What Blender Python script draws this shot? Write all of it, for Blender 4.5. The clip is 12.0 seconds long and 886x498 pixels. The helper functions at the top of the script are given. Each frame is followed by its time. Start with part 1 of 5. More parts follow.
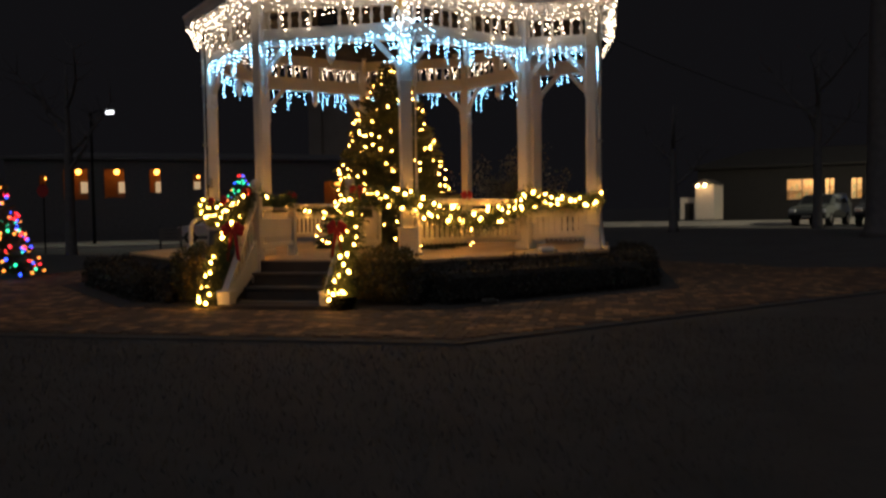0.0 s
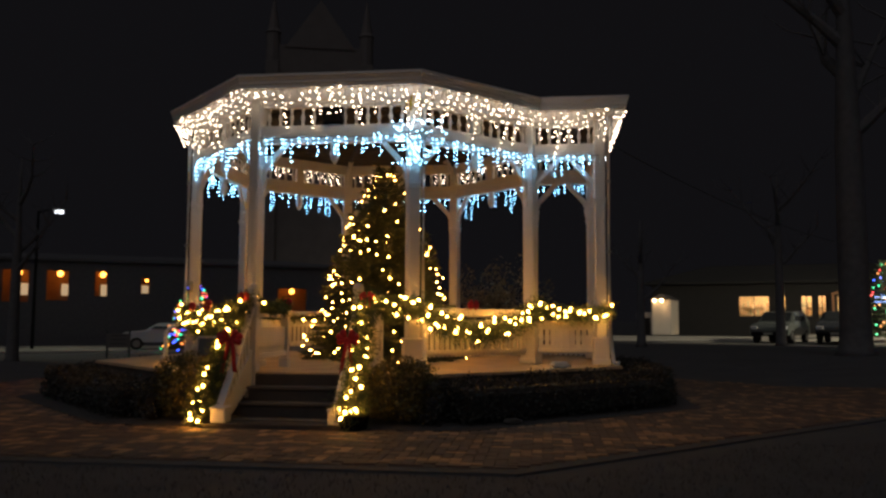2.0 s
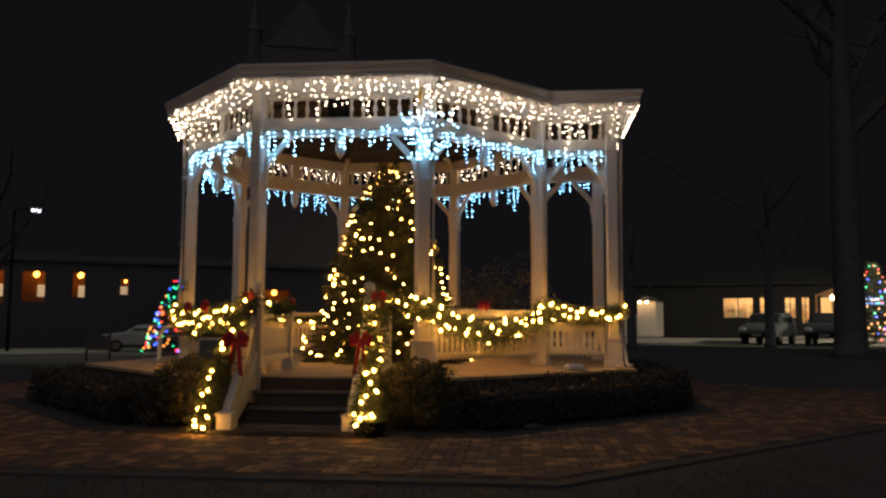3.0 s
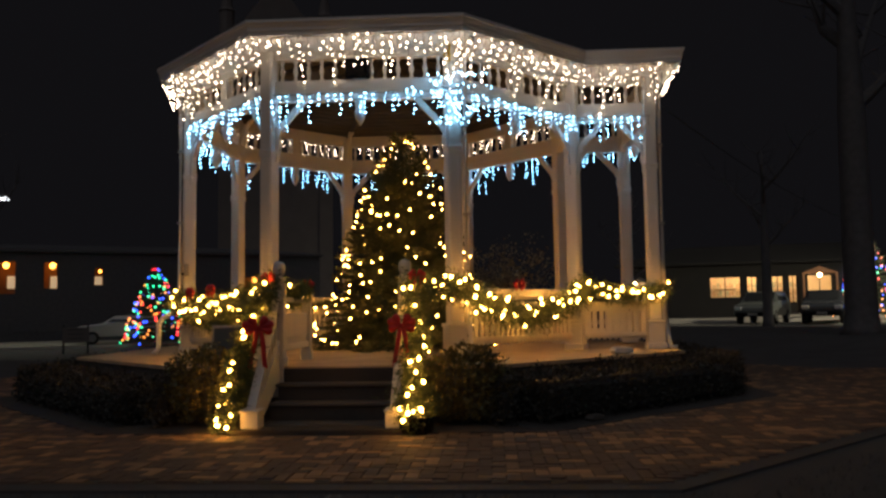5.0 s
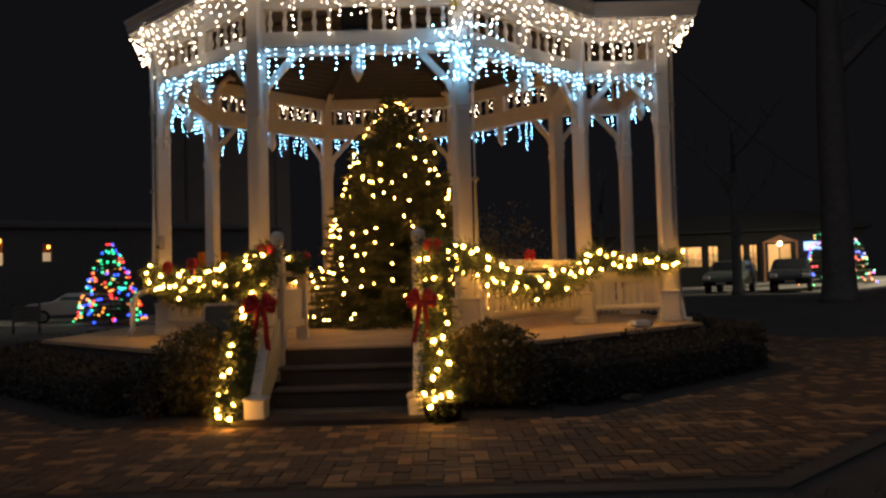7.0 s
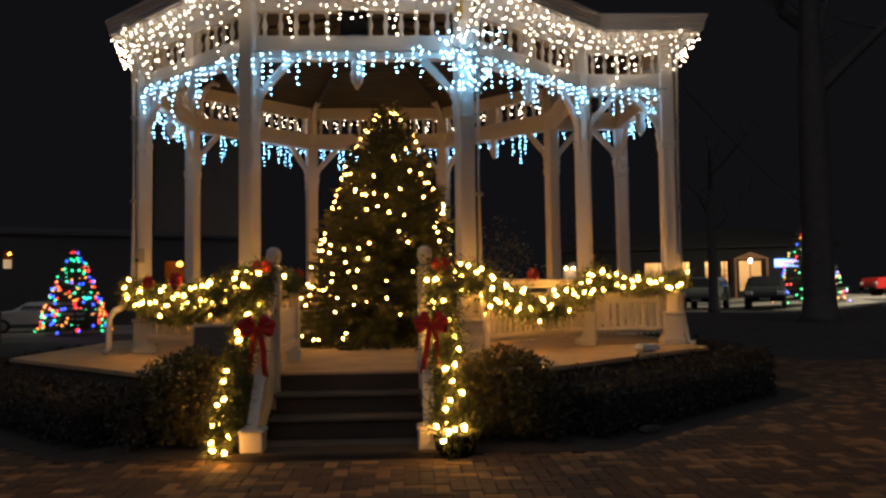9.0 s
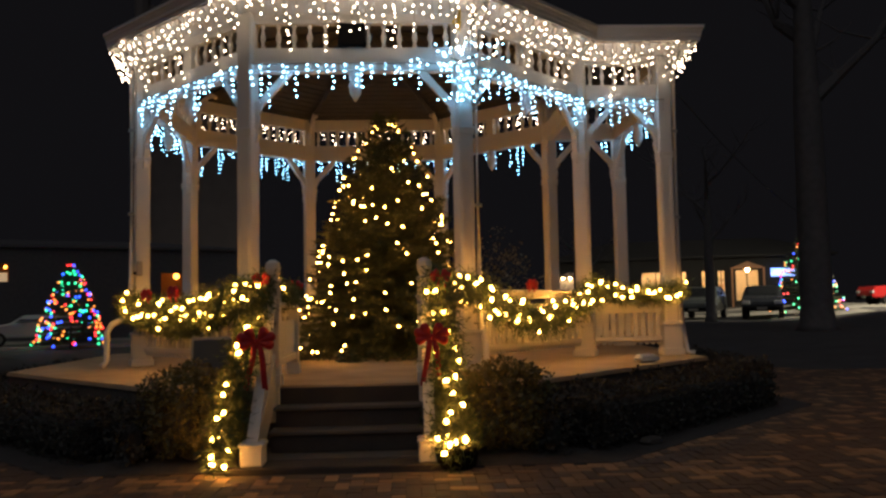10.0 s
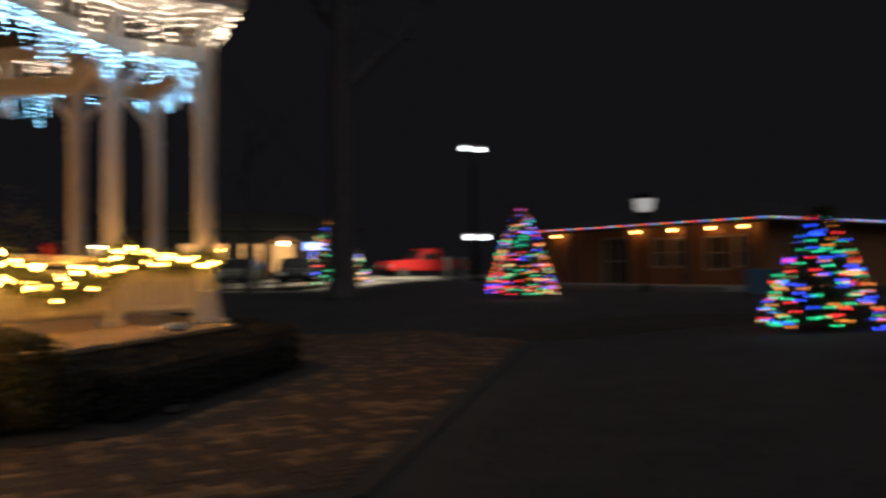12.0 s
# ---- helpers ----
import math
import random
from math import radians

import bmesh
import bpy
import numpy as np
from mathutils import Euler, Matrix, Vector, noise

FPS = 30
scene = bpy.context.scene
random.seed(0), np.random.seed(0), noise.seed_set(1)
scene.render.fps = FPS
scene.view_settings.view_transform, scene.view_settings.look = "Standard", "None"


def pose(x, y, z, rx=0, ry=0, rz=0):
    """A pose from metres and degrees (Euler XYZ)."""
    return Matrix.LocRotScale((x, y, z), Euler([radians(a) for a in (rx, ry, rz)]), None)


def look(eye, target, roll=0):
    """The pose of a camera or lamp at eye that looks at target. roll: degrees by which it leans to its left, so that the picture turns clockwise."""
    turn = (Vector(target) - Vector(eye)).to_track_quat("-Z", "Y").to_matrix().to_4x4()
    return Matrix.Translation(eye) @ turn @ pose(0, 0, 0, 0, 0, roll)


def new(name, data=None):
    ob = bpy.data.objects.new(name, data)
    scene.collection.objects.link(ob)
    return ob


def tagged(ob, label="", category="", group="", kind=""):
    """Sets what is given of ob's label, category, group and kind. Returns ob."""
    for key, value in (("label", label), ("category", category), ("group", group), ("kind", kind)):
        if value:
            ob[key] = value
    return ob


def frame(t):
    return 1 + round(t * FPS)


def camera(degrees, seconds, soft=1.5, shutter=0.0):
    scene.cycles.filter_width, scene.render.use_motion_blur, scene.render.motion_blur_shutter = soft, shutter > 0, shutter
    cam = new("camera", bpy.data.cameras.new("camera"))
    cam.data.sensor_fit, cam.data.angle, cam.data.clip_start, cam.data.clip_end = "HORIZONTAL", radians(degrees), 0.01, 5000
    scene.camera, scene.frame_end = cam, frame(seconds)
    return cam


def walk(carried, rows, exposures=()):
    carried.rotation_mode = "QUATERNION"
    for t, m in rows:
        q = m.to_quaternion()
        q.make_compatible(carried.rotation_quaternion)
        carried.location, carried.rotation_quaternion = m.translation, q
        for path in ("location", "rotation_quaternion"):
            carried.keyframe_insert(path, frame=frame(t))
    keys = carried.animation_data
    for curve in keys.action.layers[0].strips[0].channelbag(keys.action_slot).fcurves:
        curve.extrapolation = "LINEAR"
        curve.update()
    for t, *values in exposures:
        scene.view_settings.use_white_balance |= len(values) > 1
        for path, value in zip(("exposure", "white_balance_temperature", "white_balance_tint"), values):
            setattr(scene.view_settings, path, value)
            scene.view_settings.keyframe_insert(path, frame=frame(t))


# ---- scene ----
cam = camera(56.4, 12.0, soft=2.5, shutter=0.95)
PATH = [
    (0, (4.616, -16.841, 1.379), (4.23, -14.881, 1.289), -0.8),
    (0.5, (4.263, -16.63, 1.397), (3.91, -14.661, 1.385), -0.3),
    (1, (3.946, -16.479, 1.417), (3.633, -14.508, 1.547), 0.2),
    (1.5, (3.691, -16.356, 1.388), (3.399, -14.385, 1.563), 0.6),
    (2, (3.387, -16.138, 1.385), (3.144, -14.16, 1.561), 0.3),
    (2.5, (3.136, -15.905, 1.401), (2.926, -13.924, 1.571), 0.4),
    (3, (2.803, -15.679, 1.368), (2.616, -13.696, 1.549), 0.3),
    (4.8, (1.918, -14.686, 1.33), (1.79, -12.697, 1.488), -0.5),
    (5, (1.823, -14.563, 1.316), (1.705, -12.572, 1.463), -0.8),
    (5.5, (1.691, -14.228, 1.355), (1.599, -12.233, 1.466), -1.1),
    (6, (1.497, -14.008, 1.342), (1.438, -12.011, 1.442), -1.1),
    (6.5, (1.238, -13.827, 1.357), (1.202, -11.829, 1.447), -1.4),
    (7, (1.052, -13.656, 1.335), (1.049, -11.658, 1.414), -1.5),
    (9, (0.624, -13.121, 1.454), (0.703, -11.125, 1.558), -0.8),
    (9.5, (0.595, -13.111, 1.47), (0.686, -11.116, 1.591), -0.9),
    (10, (0.593, -13.111, 1.462), (0.681, -11.117, 1.592), -1.1),
    (10.5, (0.566, -13.095, 1.447), (0.688, -11.102, 1.576), -1.4),
    (11, (0.575, -13.09, 1.455), (0.871, -11.115, 1.565), -1.05),
    (11.5, (0.64, -13.0, 1.41), (1.348, -11.131, 1.479), -1.15),
    (11.8, (0.7, -13.01, 1.4), (1.65, -11.25, 1.449), -0.8),
    (12, (0.71, -13.04, 1.4), (1.815, -11.373, 1.448), -0.5),
]
walk(cam, [(t, look(eye, target, roll)) for t, eye, target, roll in PATH], [(0, 0.0), (11.4, 0.0), (12, 0.2)])

# world and large lights
world = bpy.data.worlds.new("night_sky")
world.use_nodes = True
scene.world = world
wn = world.node_tree.nodes
wn["Background"].inputs[0].default_value = (0.0052, 0.0049, 0.0058, 1)
wn["Background"].inputs[1].default_value = 1.0
# Unseen wide sun, added as fill to lift the dark ground and trees.
night_fill = bpy.data.lights.new("fill_sun", "SUN")
night_fill.energy, night_fill.angle, night_fill.color = 0.24, radians(70), (0.96, 0.95, 1.0)
new("fill_sun", night_fill).matrix_world = look((-6, -30, 34), (0, 0, 0))


def lamp(name, kind, place, energy, color, radius=0.15, target=None, cone=120):
    d = bpy.data.lights.new(name, kind)
    d.energy, d.color = energy, color
    d.shadow_soft_size = radius
    if kind == "SPOT":
        d.spot_size, d.spot_blend = radians(cone), 0.6
    ob = new(name, d)
    ob.matrix_world = look(place, target or (place[0], place[1] + 0.01, place[2] - 5))
    return ob


# ---------------------------------------------------------------- materials
def material(name, color, rough=0.6, metal=0.0, vary=0.15, scale=6.0, fine=60.0, bump=0.15, random_by="", alt=None, alt_amount=0.5):
    m = bpy.data.materials.new(name)
    m.use_nodes = True
    nt = m.node_tree
    b = nt.nodes["Principled BSDF"]
    co = nt.nodes.new("ShaderNodeTexCoord")
    n1 = nt.nodes.new("ShaderNodeTexNoise")
    n2 = nt.nodes.new("ShaderNodeTexNoise")
    n1.inputs["Scale"].default_value, n1.inputs["Detail"].default_value = scale, 5
    n2.inputs["Scale"].default_value, n2.inputs["Detail"].default_value = fine, 3
    nt.links.new(co.outputs["Object"], n1.inputs["Vector"])
    nt.links.new(co.outputs["Object"], n2.inputs["Vector"])
    mix = nt.nodes.new("ShaderNodeMix")
    mix.data_type = "RGBA"
    dark = tuple(c * (1 - vary) for c in color) + (1,)
    light = tuple(min(1, c * (1 + vary)) for c in color) + (1,)
    mix.inputs["A"].default_value, mix.inputs["B"].default_value = dark, light
    nt.links.new(n1.outputs["Fac"], mix.inputs["Factor"])
    last = mix.outputs["Result"]
    if random_by:
        if random_by == "object":
            info = nt.nodes.new("ShaderNodeObjectInfo").outputs["Random"]
        else:
            info = nt.nodes.new("ShaderNodeNewGeometry").outputs["Random Per Island"]
        ramp = nt.nodes.new("ShaderNodeValToRGB")
        ramp.color_ramp.elements[0].color = (1, 1, 1, 1)
        ramp.color_ramp.elements[1].color = (*(alt or (1, 1, 1)), 1)
        ramp.color_ramp.elements[0].position = 1 - alt_amount
        nt.links.new(info, ramp.inputs[0])
        mul = nt.nodes.new("ShaderNodeMix")
        mul.data_type, mul.blend_type = "RGBA", "MULTIPLY"
        mul.inputs["Factor"].default_value = 1
        nt.links.new(last, mul.inputs["A"])
        nt.links.new(ramp.outputs[0], mul.inputs["B"])
        last = mul.outputs["Result"]
    nt.links.new(last, b.inputs["Base Color"])
    b.inputs["Metallic"].default_value = metal
    rr = nt.nodes.new("ShaderNodeMapRange")
    rr.inputs["To Min"].default_value, rr.inputs["To Max"].default_value = max(0.02, rough - 0.12), min(1, rough + 0.12)
    nt.links.new(n2.outputs["Fac"], rr.inputs["Value"])
    nt.links.new(rr.outputs[0], b.inputs["Roughness"])
    if bump:
        bp = nt.nodes.new("ShaderNodeBump")
        bp.inputs["Strength"].default_value, bp.inputs["Distance"].default_value = bump, 0.01
        nt.links.new(n2.outputs["Fac"], bp.inputs["Height"])
        nt.links.new(bp.outputs[0], b.inputs["Normal"])
    return m


def glow(name, color, strength, base=(0.8, 0.8, 0.8), sampled=True):
    m = bpy.data.materials.new(name)
    m.use_nodes = True
    b = m.node_tree.nodes["Principled BSDF"]
    b.inputs["Base Color"].default_value = (*base, 1)
    b.inputs["Roughness"].default_value = 0.3
    b.inputs["Emission Color"].default_value = (*color, 1)
    b.inputs["Emission Strength"].default_value = strength
    if not sampled:
        m.cycles.emission_sampling = "NONE"
    return m


WHITE = material("white_painted_wood", (0.64, 0.625, 0.59), 0.5, vary=0.08, scale=3, fine=40, bump=0.2)
PALE = material("white_gutter_metal", (0.66, 0.65, 0.62), 0.4, vary=0.1, scale=2, fine=30, bump=0.05)
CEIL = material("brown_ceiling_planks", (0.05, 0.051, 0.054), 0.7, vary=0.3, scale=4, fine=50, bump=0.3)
ROOF = material("dark_shingle_roof", (0.065, 0.062, 0.064), 0.9, vary=0.3, scale=8, fine=40, bump=0.5)
CONC = material("platform_concrete", (0.46, 0.34, 0.21), 0.85, vary=0.35, scale=2.2, fine=45, bump=0.25)
FOUND = material("foundation_stone", (0.08, 0.072, 0.065), 0.9, vary=0.3, scale=4, fine=30, bump=0.5)
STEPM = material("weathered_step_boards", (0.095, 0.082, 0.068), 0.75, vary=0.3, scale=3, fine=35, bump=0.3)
# Darker tone than the treads, on risers, stair core and base slab.
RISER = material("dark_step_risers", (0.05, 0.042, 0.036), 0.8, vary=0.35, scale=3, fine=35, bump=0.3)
LAWN = material("winter_lawn", (0.068, 0.066, 0.067), 0.95, vary=0.4, scale=1.3, fine=90, bump=0.9)
GRASS = material("grass_blades", (0.072, 0.072, 0.068), 0.8, vary=0.3, random_by="island", alt=(1.5, 1.2, 0.8))
SOIL = material("mulch_bed", (0.055, 0.05, 0.048), 0.95, vary=0.5, scale=9, fine=60, bump=1.0)
BRICK = material("clay_paver", (0.115, 0.072, 0.05), 0.8, vary=0.3, scale=5, fine=70, bump=0.35, random_by="object", alt=(3.7, 3.3, 2.3), alt_amount=0.38)
BRICKJ = material("clay_paver_field", (0.115, 0.072, 0.05), 0.8, vary=0.3, scale=5, fine=70, bump=0.35, random_by="island", alt=(3.7, 3.3, 2.3), alt_amount=0.38)
SAND = material("joint_sand", (0.1, 0.074, 0.05), 0.95, vary=0.3, scale=10, fine=90, bump=0.5)
EDGE = material("edging_concrete", (0.07, 0.066, 0.064), 0.9, vary=0.25, scale=3, fine=40, bump=0.4)
ASPH = material("road_asphalt", (0.2, 0.19, 0.165), 0.9, vary=0.25, scale=1, fine=50, bump=0.4)
PATHM = material("worn_path_gravel", (0.055, 0.048, 0.038), 0.95, vary=0.35, scale=1.5, fine=60, bump=0.5)
KERB = material("kerb_concrete", (0.36, 0.34, 0.3), 0.85, vary=0.15)
FIR = material("fir_needles", (0.048, 0.068, 0.03), 0.6, vary=0.3, scale=3, fine=20, bump=0, random_by="island", alt=(1.7, 1.4, 0.9))
GARL = material("garland_needles", (0.05, 0.08, 0.028), 0.6, vary=0.3, scale=3, fine=20, bump=0, random_by="island", alt=(1.6, 1.4, 0.9))
LEAF = material("boxwood_leaves", (0.1, 0.095, 0.035), 0.55, vary=0.3, scale=3, fine=20, bump=0, random_by="island", alt=(1.6, 1.3, 0.8))
PALELEAF = material("dry_pale_leaves", (0.3, 0.24, 0.14), 0.7, vary=0.3, scale=3, fine=20, bump=0, random_by="island", alt=(0.6, 0.6, 0.5))
HEDG = material("dark_hedge_leaves", (0.034, 0.035, 0.032), 0.7, vary=0.3, scale=3, fine=20, bump=0, random_by="island", alt=(1.5, 1.3, 0.9))
CORE = material("hedge_inner_twigs", (0.032, 0.03, 0.028), 0.95, vary=0.4)
BARK = material("bark", (0.092, 0.088, 0.09), 0.95, vary=0.4, scale=5, fine=30, bump=1.0)
RIBBON = material("red_velvet_ribbon", (0.4, 0.014, 0.022), 0.6, vary=0.2, scale=9, bump=0.1)
BLACK = material("black_plastic", (0.005, 0.005, 0.006), 0.88, vary=0.2, bump=0.1)
BLACK.node_tree.nodes["Principled BSDF"].inputs["Specular IOR Level"].default_value = 0.12
WIRE = material("green_cable", (0.02, 0.03, 0.02), 0.5, vary=0.1, bump=0)
GREY = material("grey_metal_box", (0.35, 0.35, 0.34), 0.45, 0.3, vary=0.1)
PLAQ = material("dark_plaque_board", (0.03, 0.036, 0.033), 0.4, vary=0.15)
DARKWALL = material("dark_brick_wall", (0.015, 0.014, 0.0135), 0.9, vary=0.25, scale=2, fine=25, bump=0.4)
HOUSEW = material("dark_house_wall", (0.092, 0.089, 0.094), 0.95, vary=0.3)
STONE = material("church_stone", (0.13, 0.112, 0.105), 0.9, vary=0.2, scale=1, fine=8, bump=0.4)
CLAP = material("pale_clapboard", (0.6, 0.55, 0.47), 0.7, vary=0.12)
WOODW = material("orange_wood_panelling", (0.36, 0.17, 0.075), 0.6, vary=0.3, scale=3, fine=25, bump=0.2)
PLASTER = material("cream_plaster", (0.7, 0.6, 0.45), 0.8, vary=0.1)
GOODS = material("shelf_goods", (0.5, 0.35, 0.22), 0.6, vary=0.2, random_by="object", alt=(0.5, 1.1, 1.6), alt_amount=0.6)
CARS = material("silver_car_paint", (0.13, 0.145, 0.14), 0.35, 0.4, vary=0.05, bump=0)
CARW = material("white_car_paint", (0.4, 0.4, 0.39), 0.3, 0.1, vary=0.05, bump=0)
CARD = material("dark_car_paint", (0.05, 0.055, 0.065), 0.25, 0.4, vary=0.05, bump=0)
CARR = material("red_truck_paint", (0.55, 0.03, 0.03), 0.3, 0.1, vary=0.05, bump=0)
GLASS = material("dark_car_glass", (0.02, 0.022, 0.025), 0.08, vary=0.05, bump=0)
TYRE = material("tyre_rubber", (0.02, 0.02, 0.02), 0.9, vary=0.2)
RIM = material("alloy_rim", (0.25, 0.25, 0.25), 0.35, 0.8, vary=0.05)
SIGN = material("white_sign_board", (0.22, 0.22, 0.2), 0.6, vary=0.1)
BLUEP = material("blue_painted_metal", (0.16, 0.42, 0.68), 0.5, vary=0.15)
REDS = material("red_sign_face", (0.3, 0.02, 0.02), 0.5, vary=0.1)

WARM = glow("warm_c9_bulb", (1.0, 0.42, 0.07), 98)
WARML = glow("warm_white_led", (1.0, 0.76, 0.53), 23)
COOL = glow("cool_white_led", (0.25, 0.64, 1.0), 32)
COLORS = [glow("red_bulb", (1.0, 0.02, 0.025), 3.2, sampled=False), glow("green_bulb", (0.01, 0.8, 0.3), 3.2, sampled=False),
          glow("blue_bulb", (0.015, 0.07, 1.0), 4.2, sampled=False), glow("amber_bulb", (1.0, 0.3, 0.03), 2.4, sampled=False)]
STREET = glow("street_lamp_lens", (0.9, 0.95, 1.0), 4, sampled=False)
PORCH = glow("porch_lamp_globe", (1.0, 0.36, 0.05), 9)
TUBE = glow("shop_ceiling_tube", (1.0, 0.6, 0.26), 72)
SIGNB = glow("blue_lit_sign_face", (0.15, 0.35, 1.0), 2.5, sampled=False)
HEAD = material("headlight_lens", (0.75, 0.78, 0.8), 0.1, 0.3, vary=0.05, bump=0)
TAIL = material("tail_light_lens", (0.5, 0.02, 0.02), 0.15, vary=0.05, bump=0)


# ---------------------------------------------------------------- mesh helpers
def mesh_of(name, bm, mat, smooth=False):
    me = bpy.data.meshes.new(name)
    bm.to_mesh(me)
    bm.free()
    me.materials.append(mat)
    if smooth:
        for f in me.polygons:
            f.use_smooth = True
    return me


def soup(name, verts, faces, mat):
    me = bpy.data.meshes.new(name)
    me.from_pydata(verts, [], faces)
    me.materials.append(mat)
    me.update()
    return me


def thing(name, m, label, category, group="", kind=""):
    ob = new(name)
    ob.empty_display_size = 0.2
    ob.matrix_world = m
    return tagged(ob, label, category, group, kind)


def part(name, data, mat, parent, label="", m=None, smooth=False):
    me = mesh_of(name, data, mat, smooth) if isinstance(data, bmesh.types.BMesh) else data
    ob = new(name, me)
    ob.parent = parent
    if m is not None:
        ob.matrix_basis = m
    if label:
        ob["label"] = label
    return ob


def solid(name, bm, mat, label="", category="", kind="", m=None, smooth=False, group=""):
    me = mesh_of(name, bm, mat, smooth) if isinstance(bm, bmesh.types.BMesh) else bm
    ob = new(name, me)
    if m is not None:
        ob.matrix_world = m
    return tagged(ob, label, category, group, kind)


def box(bm, x0, x1, y0, y1, z0, z1, bevel=0.0, m=None):
    r = bmesh.ops.create_cube(bm, size=1, matrix=Matrix.Translation(((x0 + x1) / 2, (y0 + y1) / 2, (z0 + z1) / 2)) @ Matrix.Diagonal((x1 - x0, y1 - y0, z1 - z0, 1)))
    vs = r["verts"]
    if bevel:
        es = list({e for v in vs for e in v.link_edges})
        g = bmesh.ops.bevel(bm, geom=es, offset=bevel, segments=1, affect="EDGES")
        vs = list({v for f in g["faces"] for v in f.verts} | {v for v in vs if v.is_valid})
    if m is not None:
        bmesh.ops.transform(bm, matrix=m, verts=vs)
    return bm


def boxes(*bs, bevel=0.0):
    bm = bmesh.new()
    for b in bs:
        box(bm, *b, bevel=bevel)
    return bm


def lathe(bm, profile, steps=12, m=Matrix()):
    rings = []
    for r, z in profile:
        rings.append([bm.verts.new(m @ Vector((r * math.cos(2 * math.pi * k / steps), r * math.sin(2 * math.pi * k / steps), z))) for k in range(steps)])
    for a, b in zip(rings, rings[1:]):
        for k in range(steps):
            bm.faces.new((a[k], a[(k + 1) % steps], b[(k + 1) % steps], b[k]))
    bm.faces.new(rings[0][::-1])
    bm.faces.new(rings[-1])
    return bm


def tube(bm, pts, radii, steps=8):
    pts = [Vector(p) for p in pts]
    if not isinstance(radii, (list, tuple)):
        radii = [radii] * len(pts)
    rings = []
    for i, p in enumerate(pts):
        d = (pts[min(i + 1, len(pts) - 1)] - pts[max(i - 1, 0)]).normalized()
        q = d.to_track_quat("Z", "Y").to_matrix()
        rings.append([bm.verts.new(p + q @ Vector((radii[i] * math.cos(2 * math.pi * k / steps), radii[i] * math.sin(2 * math.pi * k / steps), 0))) for k in range(steps)])
    for a, b in zip(rings, rings[1:]):
        for k in range(steps):
            bm.faces.new((a[k], a[(k + 1) % steps], b[(k + 1) % steps], b[k]))
    bm.faces.new(rings[0][::-1])
    bm.faces.new(rings[-1])
    return bm


def prism(bm, outline, z0, z1):
    lo = [bm.verts.new((x, y, z0)) for x, y in outline]
    hi = [bm.verts.new((x, y, z1)) for x, y in outline]
    n = len(outline)
    bm.faces.new(lo[::-1])
    bm.faces.new(hi)
    for k in range(n):
        bm.faces.new((lo[k], lo[(k + 1) % n], hi[(k + 1) % n], hi[k]))
    return bm


def octagon(ap):
    r = ap / math.cos(math.pi / 8)
    return [(r * math.cos(math.pi / 8 + k * math.pi / 4), r * math.sin(math.pi / 8 + k * math.pi / 4)) for k in range(8)]


def ball(name, r, mat, long=1.0, subdiv=1):
    bm = bmesh.new()
    bmesh.ops.create_icosphere(bm, subdivisions=subdiv, radius=r, matrix=Matrix.Diagonal((1, 1, long, 1)))
    return mesh_of(name, bm, mat, True)


C9 = ball("c9_bulb", 0.0195, WARM, 1.4)
LEDW = ball("warm_led", 0.0084, WARML, 1.2)
LEDC = ball("cool_led", 0.0078, COOL, 1.2)
CMESH = [ball("coloured_bulb", 0.042, c, 1.2) for c in COLORS]


def needles(points, directions, length, width, rng, droop=0.0):
    """Thin single-triangle needles from numpy arrays of roots and directions."""
    n = len(points)
    d = directions / np.linalg.norm(directions, axis=1, keepdims=True)
    side = np.cross(d, rng.normal(size=(n, 3)))
    side /= np.linalg.norm(side, axis=1, keepdims=True) + 1e-9
    ln = length * rng.uniform(0.6, 1.15, size=(n, 1))
    tip = points + d * ln
    tip[:, 2] -= droop * ln[:, 0]
    v = np.empty((n * 3, 3))
    v[0::3], v[1::3], v[2::3] = points - side * width / 2, points + side * width / 2, tip
    return v


def needle_mesh(name, v, mat):
    me = bpy.data.meshes.new(name)
    n = len(v) // 3
    me.vertices.add(len(v))
    me.vertices.foreach_set("co", v.ravel())
    me.loops.add(len(v))
    me.loops.foreach_set("vertex_index", np.arange(len(v), dtype=np.int32))
    me.polygons.add(n)
    me.polygons.foreach_set("loop_start", np.arange(0, len(v), 3, dtype=np.int32))
    me.update(calc_edges=True)
    me.materials.append(mat)
    return me


# ---------------------------------------------------------------- plan
A, H, P, WING, EAVE, FLOOR = 2.6, 1.3, 3.138, 1.237, 0.49, 0.66
PLAT, BED, PAVE = 4.68, 5.85, 8.28
DIAG, APRON = 11.32, 10.6


def gz(x, y):
    """The ground's height: level round the bandstand, a low bank behind it, rising towards the lodge and falling to the street."""
    r = math.hypot(x, y)
    def ramp(v):
        v = min(1.0, max(0.0, v))
        return v * v * (3 - 2 * v)

    bank = 0.34 * ramp((r - 9.5) / 5.0) * ramp((y + 4.0) / 8.0) + min(1.0, max(0.0, r - 14.5) * 0.004)
    side = x - 0.55 * (y + 13.0)
    dip = 0.62 * ramp((-x - 3.0) / 8.0) * ramp((y - 3.0) / 11.0)
    rise = (0.4 + 0.25 * ramp((y - 14.0) / 9.0)) * ramp((r - 10.6) / 4.5) * ramp((side + 1.0) / 5.0) * ramp((x - 5.0) / 5.0)
    return bank * (1 - 0.6 * ramp((side + 1.0) / 5.0) * ramp((x - 5.0) / 5.0)) + rise - dip + 0.42 * ramp((x - 16.0) / 9.0) * ramp((y - 16.0) / 9.0) * (1 - ramp((side + 1.0) / 5.0))


